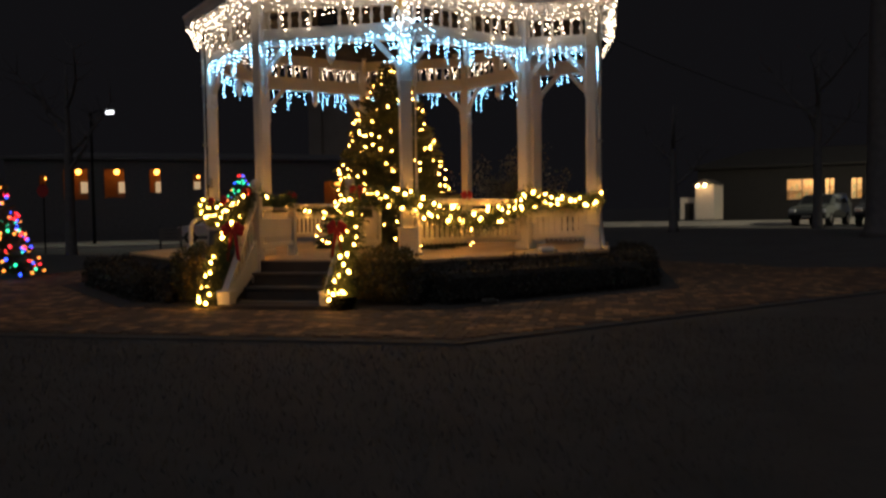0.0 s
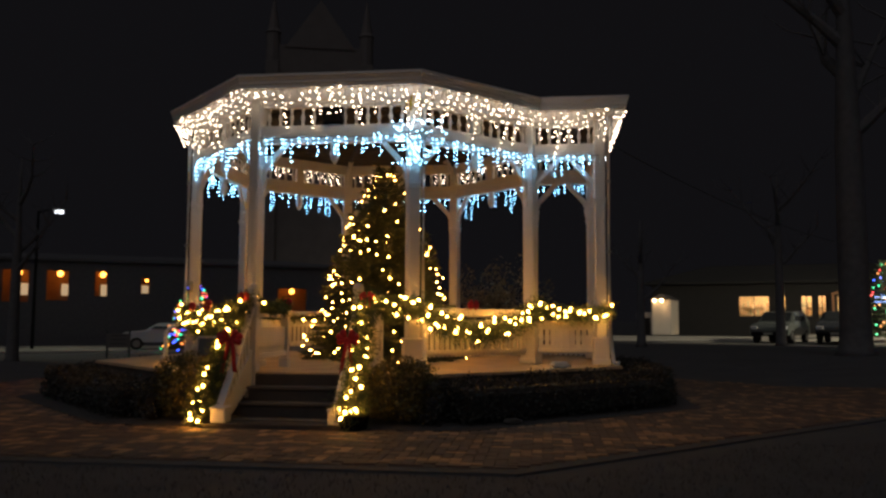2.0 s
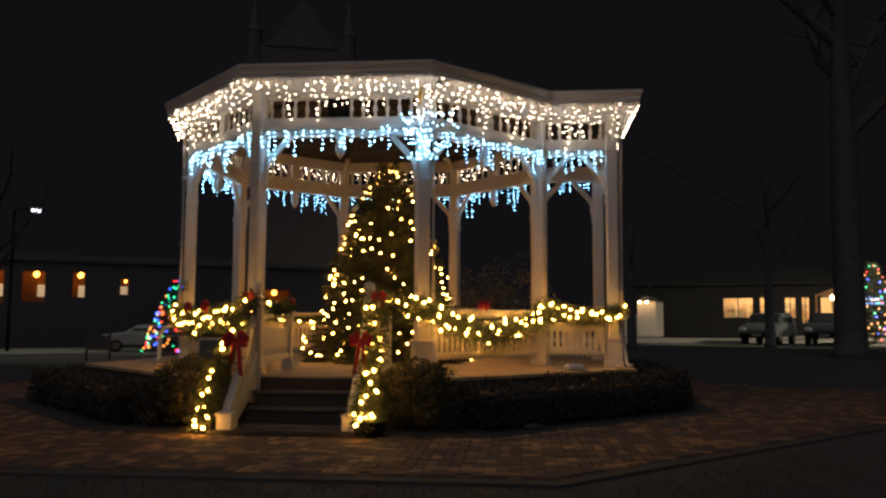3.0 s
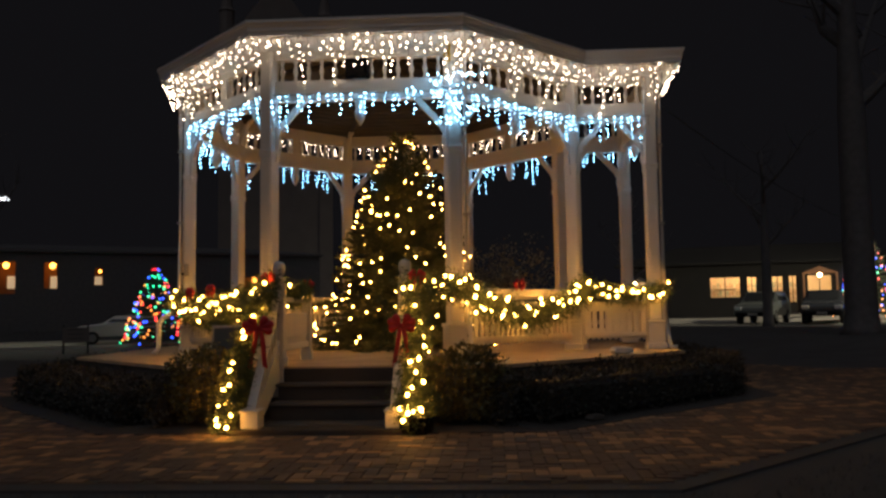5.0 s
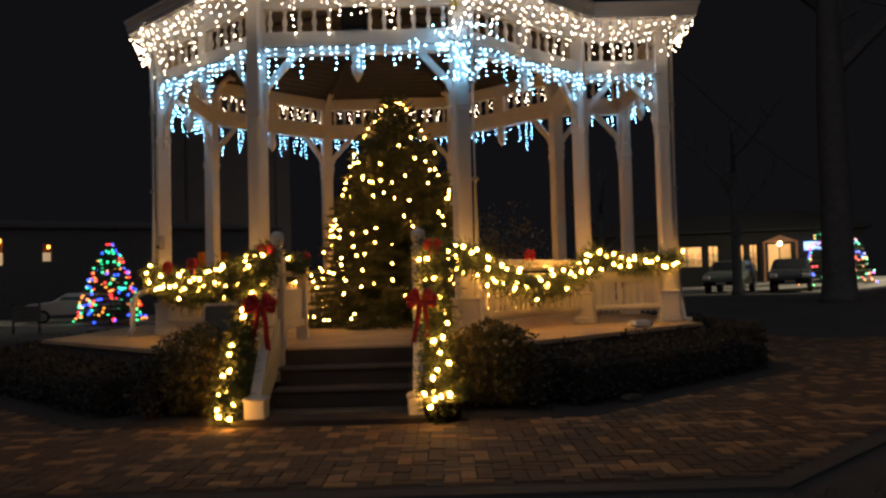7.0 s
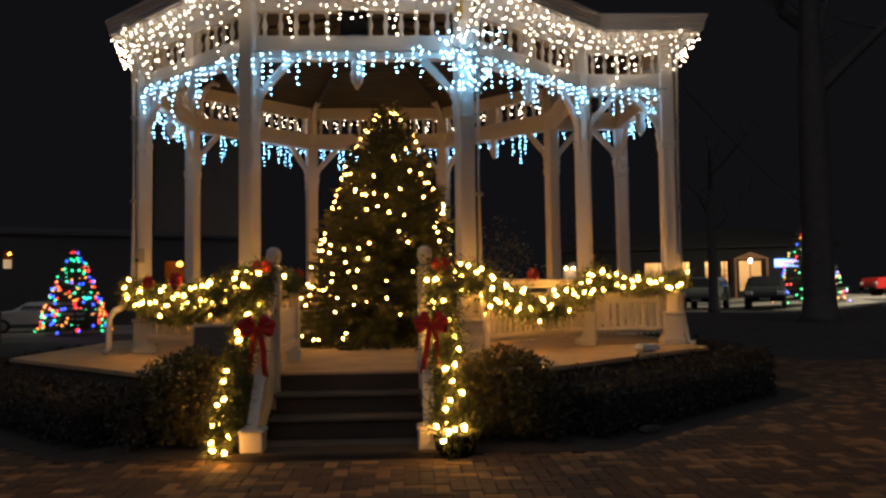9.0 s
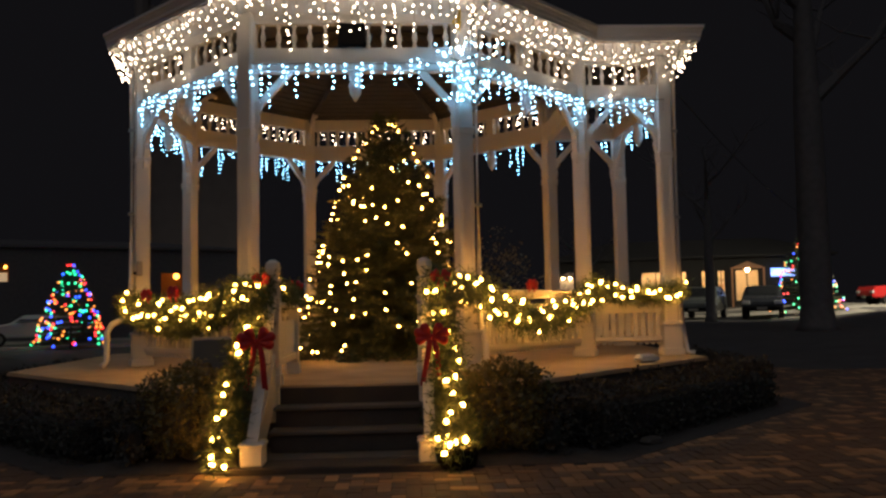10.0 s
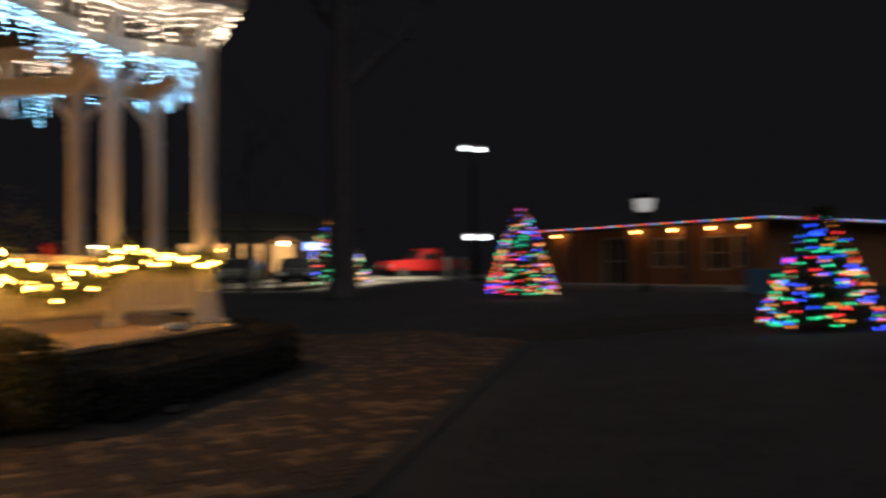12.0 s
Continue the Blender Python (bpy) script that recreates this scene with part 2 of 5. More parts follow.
def bay(k):
    """The frame of an octagon side: x along it, y inwards, z up from the floor's zero."""
    return Matrix.Rotation(k * math.pi / 4, 4, "Z") @ Matrix.Translation((0, -P, 0))


SIDES = {k: (bay(k), A) for k in (0, 1, 3, 4, 5, 6, 7)}
WINGS = [(Matrix.Translation((P + WING / 2, -H, 0)), WING),
         (Matrix.Translation((P + WING, 0, 0)) @ Matrix.Rotation(math.pi / 2, 4, "Z"), A),
         (Matrix.Translation((P + WING / 2, H, 0)) @ Matrix.Rotation(math.pi, 4, "Z"), WING)]

# ---------------------------------------------------------------- ground
bm = bmesh.new()
radii = [0, 3, 6, 9, 9.5] + [10 + 0.8 * i for i in range(45)] + [50, 60, 90, 150, 300, 700, 1500]
TURNS = 192
rings = []
for r in radii:
    ring = []
    for k in range(1 if r == 0 else TURNS):
        gx, gy = r * math.cos(2 * math.pi * k / TURNS), r * math.sin(2 * math.pi * k / TURNS)
        ring.append(bm.verts.new((gx, gy, gz(gx, gy))))
    rings.append(ring)
for a, b in zip(rings, rings[1:]):
    for k in range(TURNS):
        if len(a) == 1:
            bm.faces.new((a[0], b[k], b[(k + 1) % TURNS]))
        else:
            bm.faces.new((a[k], b[k], b[(k + 1) % TURNS], a[(k + 1) % TURNS]))
solid("ground", bm, LAWN, "dark winter lawn of the town common at night", "ground", "structure")

# road with kerbs that bends behind the bandstand
road_line = [(-75, 0), (-45, 10), (-30, 18.5), (-20, 25.2), (-8, 30.5), (6, 34.3), (14, 34.5), (24, 31.5), (34, 31), (60, 40)]


def band(line, half, lift, name, mat, label, category):
    v, f = [], []
    pts = [Vector((x, y, 0)) for x, y in line]
    dense = []
    for a, b in zip(pts, pts[1:]):
        dense += [a.lerp(b, t / 8) for t in range(8)]
    dense.append(pts[-1])
    for i, q in enumerate(dense):
        d = (dense[min(i + 1, len(dense) - 1)] - dense[max(i - 1, 0)]).normalized()
        s = Vector((-d.y, d.x, 0))
        for o in (half[0], half[1]):
            c = q + s * o
            v.append((c.x, c.y, gz(c.x, c.y) + lift))
        v.append((v[-2][0], v[-2][1], v[-2][2] - 0.25))
        v.append((v[-2][0], v[-2][1], v[-2][2] - 0.25))
    for i in range(len(dense) - 1):
        a, b = i * 4, i * 4 + 4
        f += [(a, b, b + 1, a + 1), (a + 2, b + 2, b, a), (a + 1, b + 1, b + 3, a + 3)]
    return solid(name, soup(name, v, f, mat), mat, label, category, "structure")


band(road_line, (-3.2, 3.2), 0.03, "road", ASPH, "grey asphalt road lit by street lamps", "road")
band(road_line, (-3.5, -3.2), 0.13, "kerb", KERB, "pale concrete kerb beside the road", "kerb")
band(road_line, (3.2, 3.5), 0.13, "kerb", KERB, "pale concrete kerb beside the road", "kerb")

band([(9.5, 28.6), (13, 27.6), (17, 26.4), (22, 24.6)], (-2.7, 2.9), 0.028, "parking_bay", ASPH, "dim asphalt parking bay before the shop", "parking bay")

# paved ring, side path and planting bed
def in_oct(x, y, ap):
    x, y = abs(x), abs(y)
    return max(x, y, (x + y) / math.sqrt(2)) < ap


def in_pave(x, y):
    """The paved ring, with the apron that runs on from its diagonal edge to the side path."""
    a, b = abs(x), abs(y)
    return (max(a, b) < PAVE and a + b < DIAG) or (x > PAVE - 0.3 and x < APRON and x - y < DIAG and y < 2.6)


def pave_outline(g):
    """The paving's edge, moved out by g."""
    p, d = PAVE + g, DIAG + 1.414 * g
    pts = [(-p, -(d - p)), (-(d - p), -p), (d - p, -p), (APRON + g, APRON + g - d), (APRON + g, 2.6 + g), (p, 2.6 + g), (p, d - p), (d - p, p), (-(d - p), p), (-p, d - p)]
    return pts


bm = prism(bmesh.new(), pave_outline(0.24), -0.1, 0.024)
solid("pavement_border", bm, EDGE, "dim grey concrete edging round the paved ring", "edging", "structure")
bm = prism(bmesh.new(), pave_outline(0.03), 0.0, 0.028)
paving = solid("pavement", bm, SAND, "octagonal ring of clay pavers in herringbone round the bandstand", "pavement", "structure")
band([(10.5, 0.6), (12.4, -0.9), (14.2, -2.6), (16.6, -4.6), (27, -9.5)], (-0.95, 0.95), 0.02, "side_path", PATHM, "dim side path that leaves the paved ring", "path")
bm = prism(bmesh.new(), octagon(BED), -0.1, 0.046)
solid("planting_bed", bm, SOIL, "dark mulched planting bed round the platform", "bed", "structure")

# ---------------------------------------------------------------- bandstand
bm = prism(bmesh.new(), octagon(PLAT - 0.03), 0.0, FLOOR - 0.045)
solid("platform_foundation", bm, FOUND, "dark stone foundation wall under the platform", "foundation", "structure")
bm = prism(bmesh.new(), octagon(PLAT), FLOOR - 0.045, FLOOR)
bmesh.ops.bevel(bm, geom=[e for e in bm.edges if all(x.co.z > FLOOR - 0.01 for x in e.verts)], offset=0.012, segments=2, affect="EDGES")
solid("platform", bm, CONC, "worn pale concrete platform floor with stains", "platform", "structure")

stand = thing("bandstand", Matrix(), "white painted wooden octagonal bandstand with a side bay", "bandstand")


def post_meshes():
    b = bmesh.new()
    box(b, -0.1, 0.1, -0.1, 0.1, FLOOR, 5.1, bevel=0.018)
    for s in (-1, 1):
        box(b, s * 0.055 - 0.012, s * 0.055 + 0.012, -0.108, -0.1, 1.3, 3.45)
    shaft = mesh_of("post", b, WHITE)
    b = bmesh.new()
    box(b, -0.135, 0.135, -0.135, 0.135, FLOOR, FLOOR + 0.42, bevel=0.01)
    box(b, -0.155, 0.155, -0.155, 0.155, FLOOR, FLOOR + 0.1, bevel=0.012)
    box(b, -0.15, 0.15, -0.15, 0.15, FLOOR + 0.42, FLOOR + 0.47, bevel=0.012)
    plinth = mesh_of("plinth", b, WHITE)
    b = bmesh.new()
    box(b, -0.107, 0.107, -0.107, 0.107, 3.5, 3.56, bevel=0.006)
    box(b, -0.111, 0.111, -0.111, 0.111, 3.56, 3.6, bevel=0.006)
    capital = mesh_of("capital", b, WHITE)
    return shaft, plinth, capital


SHAFT, PLINTH, CAPITAL = post_meshes()
R8 = math.hypot(H, P)
post_places = [(R8 * math.sin(radians(22.5 + 45 * k)), -R8 * math.cos(radians(22.5 + 45 * k)), 22.5 + 45 * k) for k in range(8)]
post_places += [(P + WING, -H, 0), (P + WING, H, 90)]
for x, y, turn in post_places:
    pm = pose(x, y, 0, 0, 0, turn)
    po = part("post", SHAFT, WHITE, stand, m=pm)
    part("plinth", PLINTH, WHITE, po)
    part("capital", CAPITAL, WHITE, po)

b = bmesh.new()
lathe(b, [(0.018, 0), (0.03, 0.01), (0.03, 0.03), (0.017, 0.05), (0.034, 0.11), (0.036, 0.14), (0.02, 0.2), (0.017, 0.24), (0.03, 0.26), (0.03, 0.28), (0.02, 0.29)], 10, Matrix.Translation((0, 0, 4.59)))
SPINDLE = mesh_of("spindle", b, WHITE, True)
b = bmesh.new()
lathe(b, [(0.055, 4.3), (0.075, 4.27), (0.075, 4.2), (0.06, 4.18), (0.085, 4.13), (0.07, 4.03), (0.035, 3.97), (0.012, 3.93)], 10)
PENDANT = mesh_of("pendant", b, WHITE, True)


def brace_mesh(s):
    b = bmesh.new()
    x0, z0, x1, z1 = 0.09, 3.84, 0.53, 4.33
    ln = math.hypot(x1 - x0, z1 - z0)
    m = Matrix.Translation(((x0 + x1) / 2, 0, (z0 + z1) / 2)) @ Matrix.Rotation(-math.atan2(z1 - z0, x1 - x0), 4, "Y")
    box(b, -ln / 2, ln / 2, -0.035, 0.035, -0.045, 0.045, bevel=0.008, m=m)
    # scrolled foot against the post
    prof = [(0.09, 3.42), (0.115, 3.45), (0.125, 3.52), (0.11, 3.57), (0.135, 3.63), (0.15, 3.72), (0.135, 3.78), (0.17, 3.84), (0.17, 3.93), (0.09, 3.93)]
    lo = [b.verts.new((x, -0.04, z)) for x, z in prof]
    hi = [b.verts.new((x, 0.04, z)) for x, z in prof]
    b.faces.new(lo)
    b.faces.new(hi[::-1])
    for k in range(len(prof)):
        b.faces.new((lo[k], hi[k], hi[(k + 1) % len(prof)], lo[(k + 1) % len(prof)]))
    if s < 0:
        bmesh.ops.transform(b, matrix=Matrix.Diagonal((-1, 1, 1, 1)), verts=b.verts)
        bmesh.ops.reverse_faces(b, faces=b.faces)
    return mesh_of("brace", b, WHITE)


BRACE = {1: brace_mesh(1), -1: brace_mesh(-1)}


def frieze(m, length):
    e = length / 2 - 0.09
    fr = part("frieze", boxes((-e, e, -0.05, 0.05, 4.43, 4.585), bevel=0.006), WHITE, stand, m=m)
    part("beam", boxes((-e, e, -0.075, 0.075, 4.29, 4.405), bevel=0.006), WHITE, fr)
    part("moulding", boxes((-e, e, -0.064, 0.064, 4.405, 4.43), bevel=0.006), WHITE, fr)
    part("upper_board", boxes((-e, e, -0.05, 0.05, 4.885, 5.1), bevel=0.006), WHITE, fr)
    ends = [(-e, -0.07), (0.07, e)] if length > 2 else [(-e, e)]
    if length > 2:
        part("mid_block", boxes((-0.09, 0.09, -0.055, 0.055, 4.585, 4.885), bevel=0.008), WHITE, fr)
        part("pendant", PENDANT, WHITE, fr)
    for x0, x1 in ends:
        n = max(4, round((x1 - x0) / 0.19))
        for i in range(n):
            part("spindle", SPINDLE, WHITE, fr, m=Matrix.Translation((x0 + (i + 0.5) * (x1 - x0) / n, 0, 0)))
    for s in (1, -1):
        part("brace", BRACE[s], WHITE, fr, m=Matrix.Translation((-s * length / 2, 0, 0)))
    return fr


for k, (m, length) in SIDES.items():
    frieze(m, length)
for m, length in WINGS:
    frieze(m, length)
part("beam", boxes((-1.2, 1.2, -0.07, 0.07, 4.29, 4.585), bevel=0.006), WHITE, stand, m=bay(2))


def eave(m, in0, in1, out0, out1):
    """Sloping white soffit, moulded gutter board and bed moulding of one side."""
    bm = bmesh.new()

    def strip(bm, rows):
        made = []
        for y, z in rows:
            t = -y / EAVE
            made.append((bm.verts.new((in0 + (out0 - in0) * t, y, z)), bm.verts.new((in1 + (out1 - in1) * t, y, z))))
        for a, c in zip(made, made[1:]):
            bm.faces.new((a[0], a[1], c[1], c[0]))

    strip(bm, [(-0.05, 4.93), (-0.07, 4.99), (-0.09, 5.0), (-0.42, 5.115), (-0.42, 5.165)])
    part("soffit", bm, WHITE, stand, m=m)
    bm = bmesh.new()
    strip(bm, [(-0.2, 5.145), (-0.425, 5.125), (-0.44, 5.125), (-0.44, 5.165), (-0.455, 5.185), (-0.455, 5.225), (-0.465, 5.245), (-0.475, 5.275), (-0.49, 5.295), (-0.49, 5.335), (-0.2, 5.375)])
    part("gutter_board", bm, PALE, stand, m=m)


cut = (P + 0.414 * EAVE - (H + EAVE)) * math.sqrt(0.5)
oo = H + 0.414 * EAVE
for k in SIDES:
    eave(bay(k), -H, H, -cut if k == 3 else -oo, cut if k == 1 else oo)
wo = 0.414 * EAVE
eave(WINGS[0][0], -WING / 2, WING / 2, -WING / 2 + wo, WING / 2 + EAVE)
eave(WINGS[1][0], -H, H, -H - EAVE, H + EAVE)
eave(WINGS[2][0], -WING / 2, WING / 2, -WING / 2 - EAVE, WING / 2 - wo)

# roof and ceiling
bm = bmesh.new()
top = bm.verts.new((0, 0, 6.35))
rim = [bm.verts.new((x, y, 5.345)) for x, y in octagon(P + EAVE)]
for k in range(8):
    bm.faces.new((rim[k], rim[(k + 1) % 8], top))
x0, x1, y0 = P - 0.6, P + WING + EAVE, H + EAVE
q = [bm.verts.new(c) for c in ((x1, -y0, 5.345), (x1, y0, 5.345), (x0, y0, 5.345), (x0, -y0, 5.345), (x1 - 1.3, 0, 5.78), (x0 - 0.6, 0, 5.78))]
for f in ((0, 1, 4), (1, 2, 5, 4), (3, 0, 4, 5)):
    bm.faces.new([q[i] for i in f])
part("roof", bm, ROOF, stand, "dark low-pitched shingle roof")
bm = bmesh.new()
top = bm.verts.new((0, 0, 5.95))
rim = [bm.verts.new((x, y, 5.11)) for x, y in octagon(P - 0.02)]
for k in range(8):
    a, c, n = rim[k].co.copy(), rim[(k + 1) % 8].co.copy(), 20
    for i in range(n):
        lo, hi, drop = i / n, (i + 1) / n, Vector((0, 0, 0.014))
        pl = [a.lerp(top.co, lo), c.lerp(top.co, lo), c.lerp(top.co, hi) - drop, a.lerp(top.co, hi) - drop, a.lerp(top.co, hi), c.lerp(top.co, hi)]
        pl = [bm.verts.new(p) for p in pl]
        bm.faces.new((pl[1], pl[0], pl[3], pl[2]))
        bm.faces.new((pl[2], pl[3], pl[4], pl[5]))
bm.verts.remove(top)
for p in rim:
    bm.verts.remove(p)
bmesh.ops.remove_doubles(bm, verts=bm.verts[:], dist=0.0005)
q = [bm.verts.new(c) for c in ((P - 0.05, -H, 5.11), (P + WING, -H, 5.11), (P + WING, H, 5.11), (P - 0.05, H, 5.11))]
bm.faces.new(q[::-1])
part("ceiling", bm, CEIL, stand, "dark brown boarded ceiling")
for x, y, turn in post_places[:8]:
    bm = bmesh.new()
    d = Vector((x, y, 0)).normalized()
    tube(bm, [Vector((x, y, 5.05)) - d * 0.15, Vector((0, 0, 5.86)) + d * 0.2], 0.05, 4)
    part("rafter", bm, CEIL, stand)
    bm = bmesh.new()
    tube(bm, [Vector((x, y, 4.6)) - d * 0.11, Vector((x, y, 4.8)) - d * 0.14, Vector((x, y, 4.96)) - d * 0.2, Vector((x, y, 5.08)) - d * 0.32, Vector((x, y, 5.13)) - d * 0.46, Vector((x, y, 5.06)) - d * 0.53], [0.05, 0.055, 0.05, 0.045, 0.055, 0.03], 8)
    part("scroll_bracket", bm, WHITE, stand)


# balustrades
def balustrade(m, length):
    e = length / 2 - 0.13
    t = thing("balustrade", m @ Matrix.Translation((0, 0, FLOOR)), "white wooden balustrade with flat slats between two posts", "railing", "balustrades of the bandstand")
    part("top_rail", boxes((-e, e, -0.055, 0.055, 0.9, 0.95), (-e, e, -0.03, 0.03, 0.84, 0.9), bevel=0.008), WHITE, t)
    part("upper_board", boxes((-e, e, -0.022, 0.022, 0.6, 0.76), bevel=0.004), WHITE, t)
    part("bottom_rail", boxes((-e, e, -0.04, 0.04, 0.2, 0.27), bevel=0.008), WHITE, t)
    n = round(2 * e / 0.105)
    me = mesh_of("slat", boxes((-0.036, 0.036, -0.014, 0.014, 0.27, 0.6), bevel=0.004), WHITE)
    for i in range(n):
        part("slat", me, WHITE, t, m=Matrix.Translation((-e + (i + 0.5) * 2 * e / n, 0, 0)))
    b = bmesh.new()
    k = round(2 * e / 0.09)
    for i in range(k):
        c = -e + (i + 0.5) * 2 * e / k
        tube(b, [(c, -0.012, 0.185), (c, 0.012, 0.185)], 0.036, 8)
    box(b, -e, e, -0.012, 0.012, 0.18, 0.21)
    part("scallop_trim", b, WHITE, t)
    return t


for k in (1, 3, 4, 5, 6, 7):
    balustrade(bay(k), A)
for m, length in WINGS:
    balustrade(m, length)

# steps and stair rails
stairs = thing("stair", Matrix.Translation((0, -5.3, 0)), "dark weathered steps up to the bandstand platform", "stairs")
for y0, y1, z in ((-4.98, -4.55, 0.48), (-5.28, -4.55, 0.29), (-5.6, -4.55, 0.1)):
    part("tread", boxes((-0.72, 0.72, y0 + 5.3, y0 + 5.62, z - 0.035, z), bevel=0.006), STEPM, stairs)
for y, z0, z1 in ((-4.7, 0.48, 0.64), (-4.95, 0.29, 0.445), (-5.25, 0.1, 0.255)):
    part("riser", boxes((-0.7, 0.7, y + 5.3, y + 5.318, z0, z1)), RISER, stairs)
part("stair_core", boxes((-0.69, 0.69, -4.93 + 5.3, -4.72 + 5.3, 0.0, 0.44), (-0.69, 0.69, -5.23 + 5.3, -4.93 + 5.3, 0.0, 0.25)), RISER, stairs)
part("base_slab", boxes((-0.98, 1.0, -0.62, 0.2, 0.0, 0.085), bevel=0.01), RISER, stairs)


def stair_rail(s):
    t = thing("stair_rail", Matrix.Translation((s * 0.77, -5.2, 0)), "white wooden stair railing with newel posts and side panel", "railing", "stair railings")
    yo = 5.2
    b = boxes((-0.075, 0.075, -4.72 + yo, -4.57 + yo, 0.3, 1.68), (-0.09, 0.09, -4.735 + yo, -4.555 + yo, FLOOR, FLOOR + 0.12), bevel=0.01)
    lathe(b, [(0.05, 1.68), (0.085, 1.7), (0.085, 1.73), (0.05, 1.75), (0.07, 1.79), (0.078, 1.84), (0.07, 1.9), (0.03, 1.93)], 12, Matrix.Translation((0, -4.645 + yo, 0)))
    part("newel_post", b, WHITE, t, smooth=False)
    part("lower_newel", boxes((-0.1, 0.1, -5.86 + yo, -5.64 + yo, 0.085, 0.29), (-0.112, 0.112, -5.872 + yo, -5.628 + yo, 0.25, 0.285), bevel=0.012), WHITE, t)

    def swept(name, top, low, thick):
        """A board cut to a sweeping profile, given by its upper and lower edges as (y, z)."""
        b = bmesh.new()
        ring = []
        for (ya, za), (yb, zb) in zip(top, low):
            ring.append([b.verts.new((x, y + yo, z)) for x, y, z in ((-thick, ya, za), (thick, ya, za), (thick, yb, zb), (-thick, yb, zb))])
        for p, q in zip(ring, ring[1:]):
            for k in range(4):
                b.faces.new((p[k], p[(k + 1) % 4], q[(k + 1) % 4], q[k]))
        b.faces.new(ring[0][::-1])
        b.faces.new(ring[-1])
        return part(name, b, WHITE, t)

    line = [(-4.72, 1.58), (-4.8, 1.5), (-4.95, 1.3), (-5.15, 1.04), (-5.35, 0.8), (-5.5, 0.63), (-5.62, 0.5), (-5.7, 0.41), (-5.76, 0.34), (-5.82, 0.29)]
    swept("handrail", [(y, z) for y, z in line], [(y - 0.02, z - 0.1) for y, z in line], 0.05)
    swept("string_board", [(-4.73, 0.98), (-4.95, 0.82), (-5.15, 0.66), (-5.35, 0.5), (-5.55, 0.4), (-5.7, 0.35), (-5.8, 0.29)],
          [(-4.73, 0.5), (-4.95, 0.4), (-5.15, 0.3), (-5.35, 0.2), (-5.55, 0.12), (-5.7, 0.09), (-5.8, 0.09)], 0.035)
    me = mesh_of("stair_baluster", boxes((-0.016, 0.016, -0.022, 0.022, 0.0, 1.0), bevel=0.004), WHITE)
    for i in range(7):
        y = -4.83 - i * 0.115
        hi, lo = np.interp(-y, [-a for a, c in line], [c - 0.1 for a, c in line]), np.interp(-y, [4.73, 4.95, 5.15, 5.35, 5.55, 5.8], [0.98, 0.82, 0.66, 0.5, 0.4, 0.29])
        if hi > lo + 0.03:
            part("stair_baluster", me, WHITE, t, m=Matrix.Translation((0, y + yo, lo - 0.01)) @ Matrix.Diagonal((1, 1, hi - lo + 0.02, 1)))
    # side panel back to a short post
    part("short_post", boxes((-0.06, 0.06, -3.2 + yo, -3.08 + yo, FLOOR, 1.56), (-0.075, 0.075, -3.215 + yo, -3.065 + yo, FLOOR, FLOOR + 0.14), (-0.08, 0.08, -3.22 + yo, -3.06 + yo, 1.53, 1.57), bevel=0.01), WHITE, t)
    part("panel_top_rail", boxes((-0.05, 0.05, -4.57 + yo, -3.2 + yo, 1.44, 1.5), bevel=0.008), WHITE, t)
    part("panel_board", boxes((-0.02, 0.02, -4.57 + yo, -3.2 + yo, 1.0, 1.3), (-0.04, 0.04, -4.57 + yo, -3.2 + yo, 0.84, 0.92), bevel=0.006), WHITE, t)
    me = mesh_of("panel_slat", boxes((-0.012, 0.012, -0.04, 0.04, 0.92, 1.0), bevel=0.003), WHITE)
    for i in range(12):
        part("panel_slat", me, WHITE, t, m=Matrix.Translation((0, -4.51 + i * 0.113 + yo, 0)))
    return t


stair_rail(-1)
stair_rail(1)


# ---------------------------------------------------------------- light strings
def led_string(name, m, length, mesh, y, z, hang, step, seed, label, group, lean=0.0):
    rng = random.Random(seed)
    t = thing(name, m, label, "string lights", group)
    b = bmesh.new()
    e = length / 2
    tube(b, [(-e + i * length / 8, y, z - (0.012 if i % 2 else 0)) for i in range(9)], 0.004, 4)
    n = round(length / step)
    spots = []
    for i in range(n):
        x = -e + (i + 0.5) * length / n + rng.uniform(-0.04, 0.04)
        ln = rng.choice(hang) * rng.uniform(0.8, 1.2)
        start = rng.uniform(0.0, 0.16)
        k = max(1, round(ln / 0.075))
        tube(b, [(x, y, z), (x + rng.uniform(-0.01, 0.01), y + lean * ln, z - ln)], 0.0025, 3)
        for j in range(k):
            slack = 0.25 if mesh is LEDW else 0.08
            dz = start * (1.0 if mesh is LEDW else 0.4) + (j + rng.uniform(-slack, slack)) * (0.085 if mesh is LEDW else 0.07)
            spots.append((x + rng.uniform(-0.12, 0.12) * slack + 0.008 * (j % 2), y + lean * dz + rng.uniform(-0.02, 0.02), z - dz))
    tagged(part("cable", b, WIRE, t), "thin cable with short drops", "", "", "stuff")
    for p in spots:
        part("bulb", mesh, None, t, m=pose(*p, rng.uniform(-50, 50), rng.uniform(-50, 50), 0) @ Matrix.Scale(rng.choice((0.7, 0.85, 1.0, 1.15, 1.3)), 4))
    return t


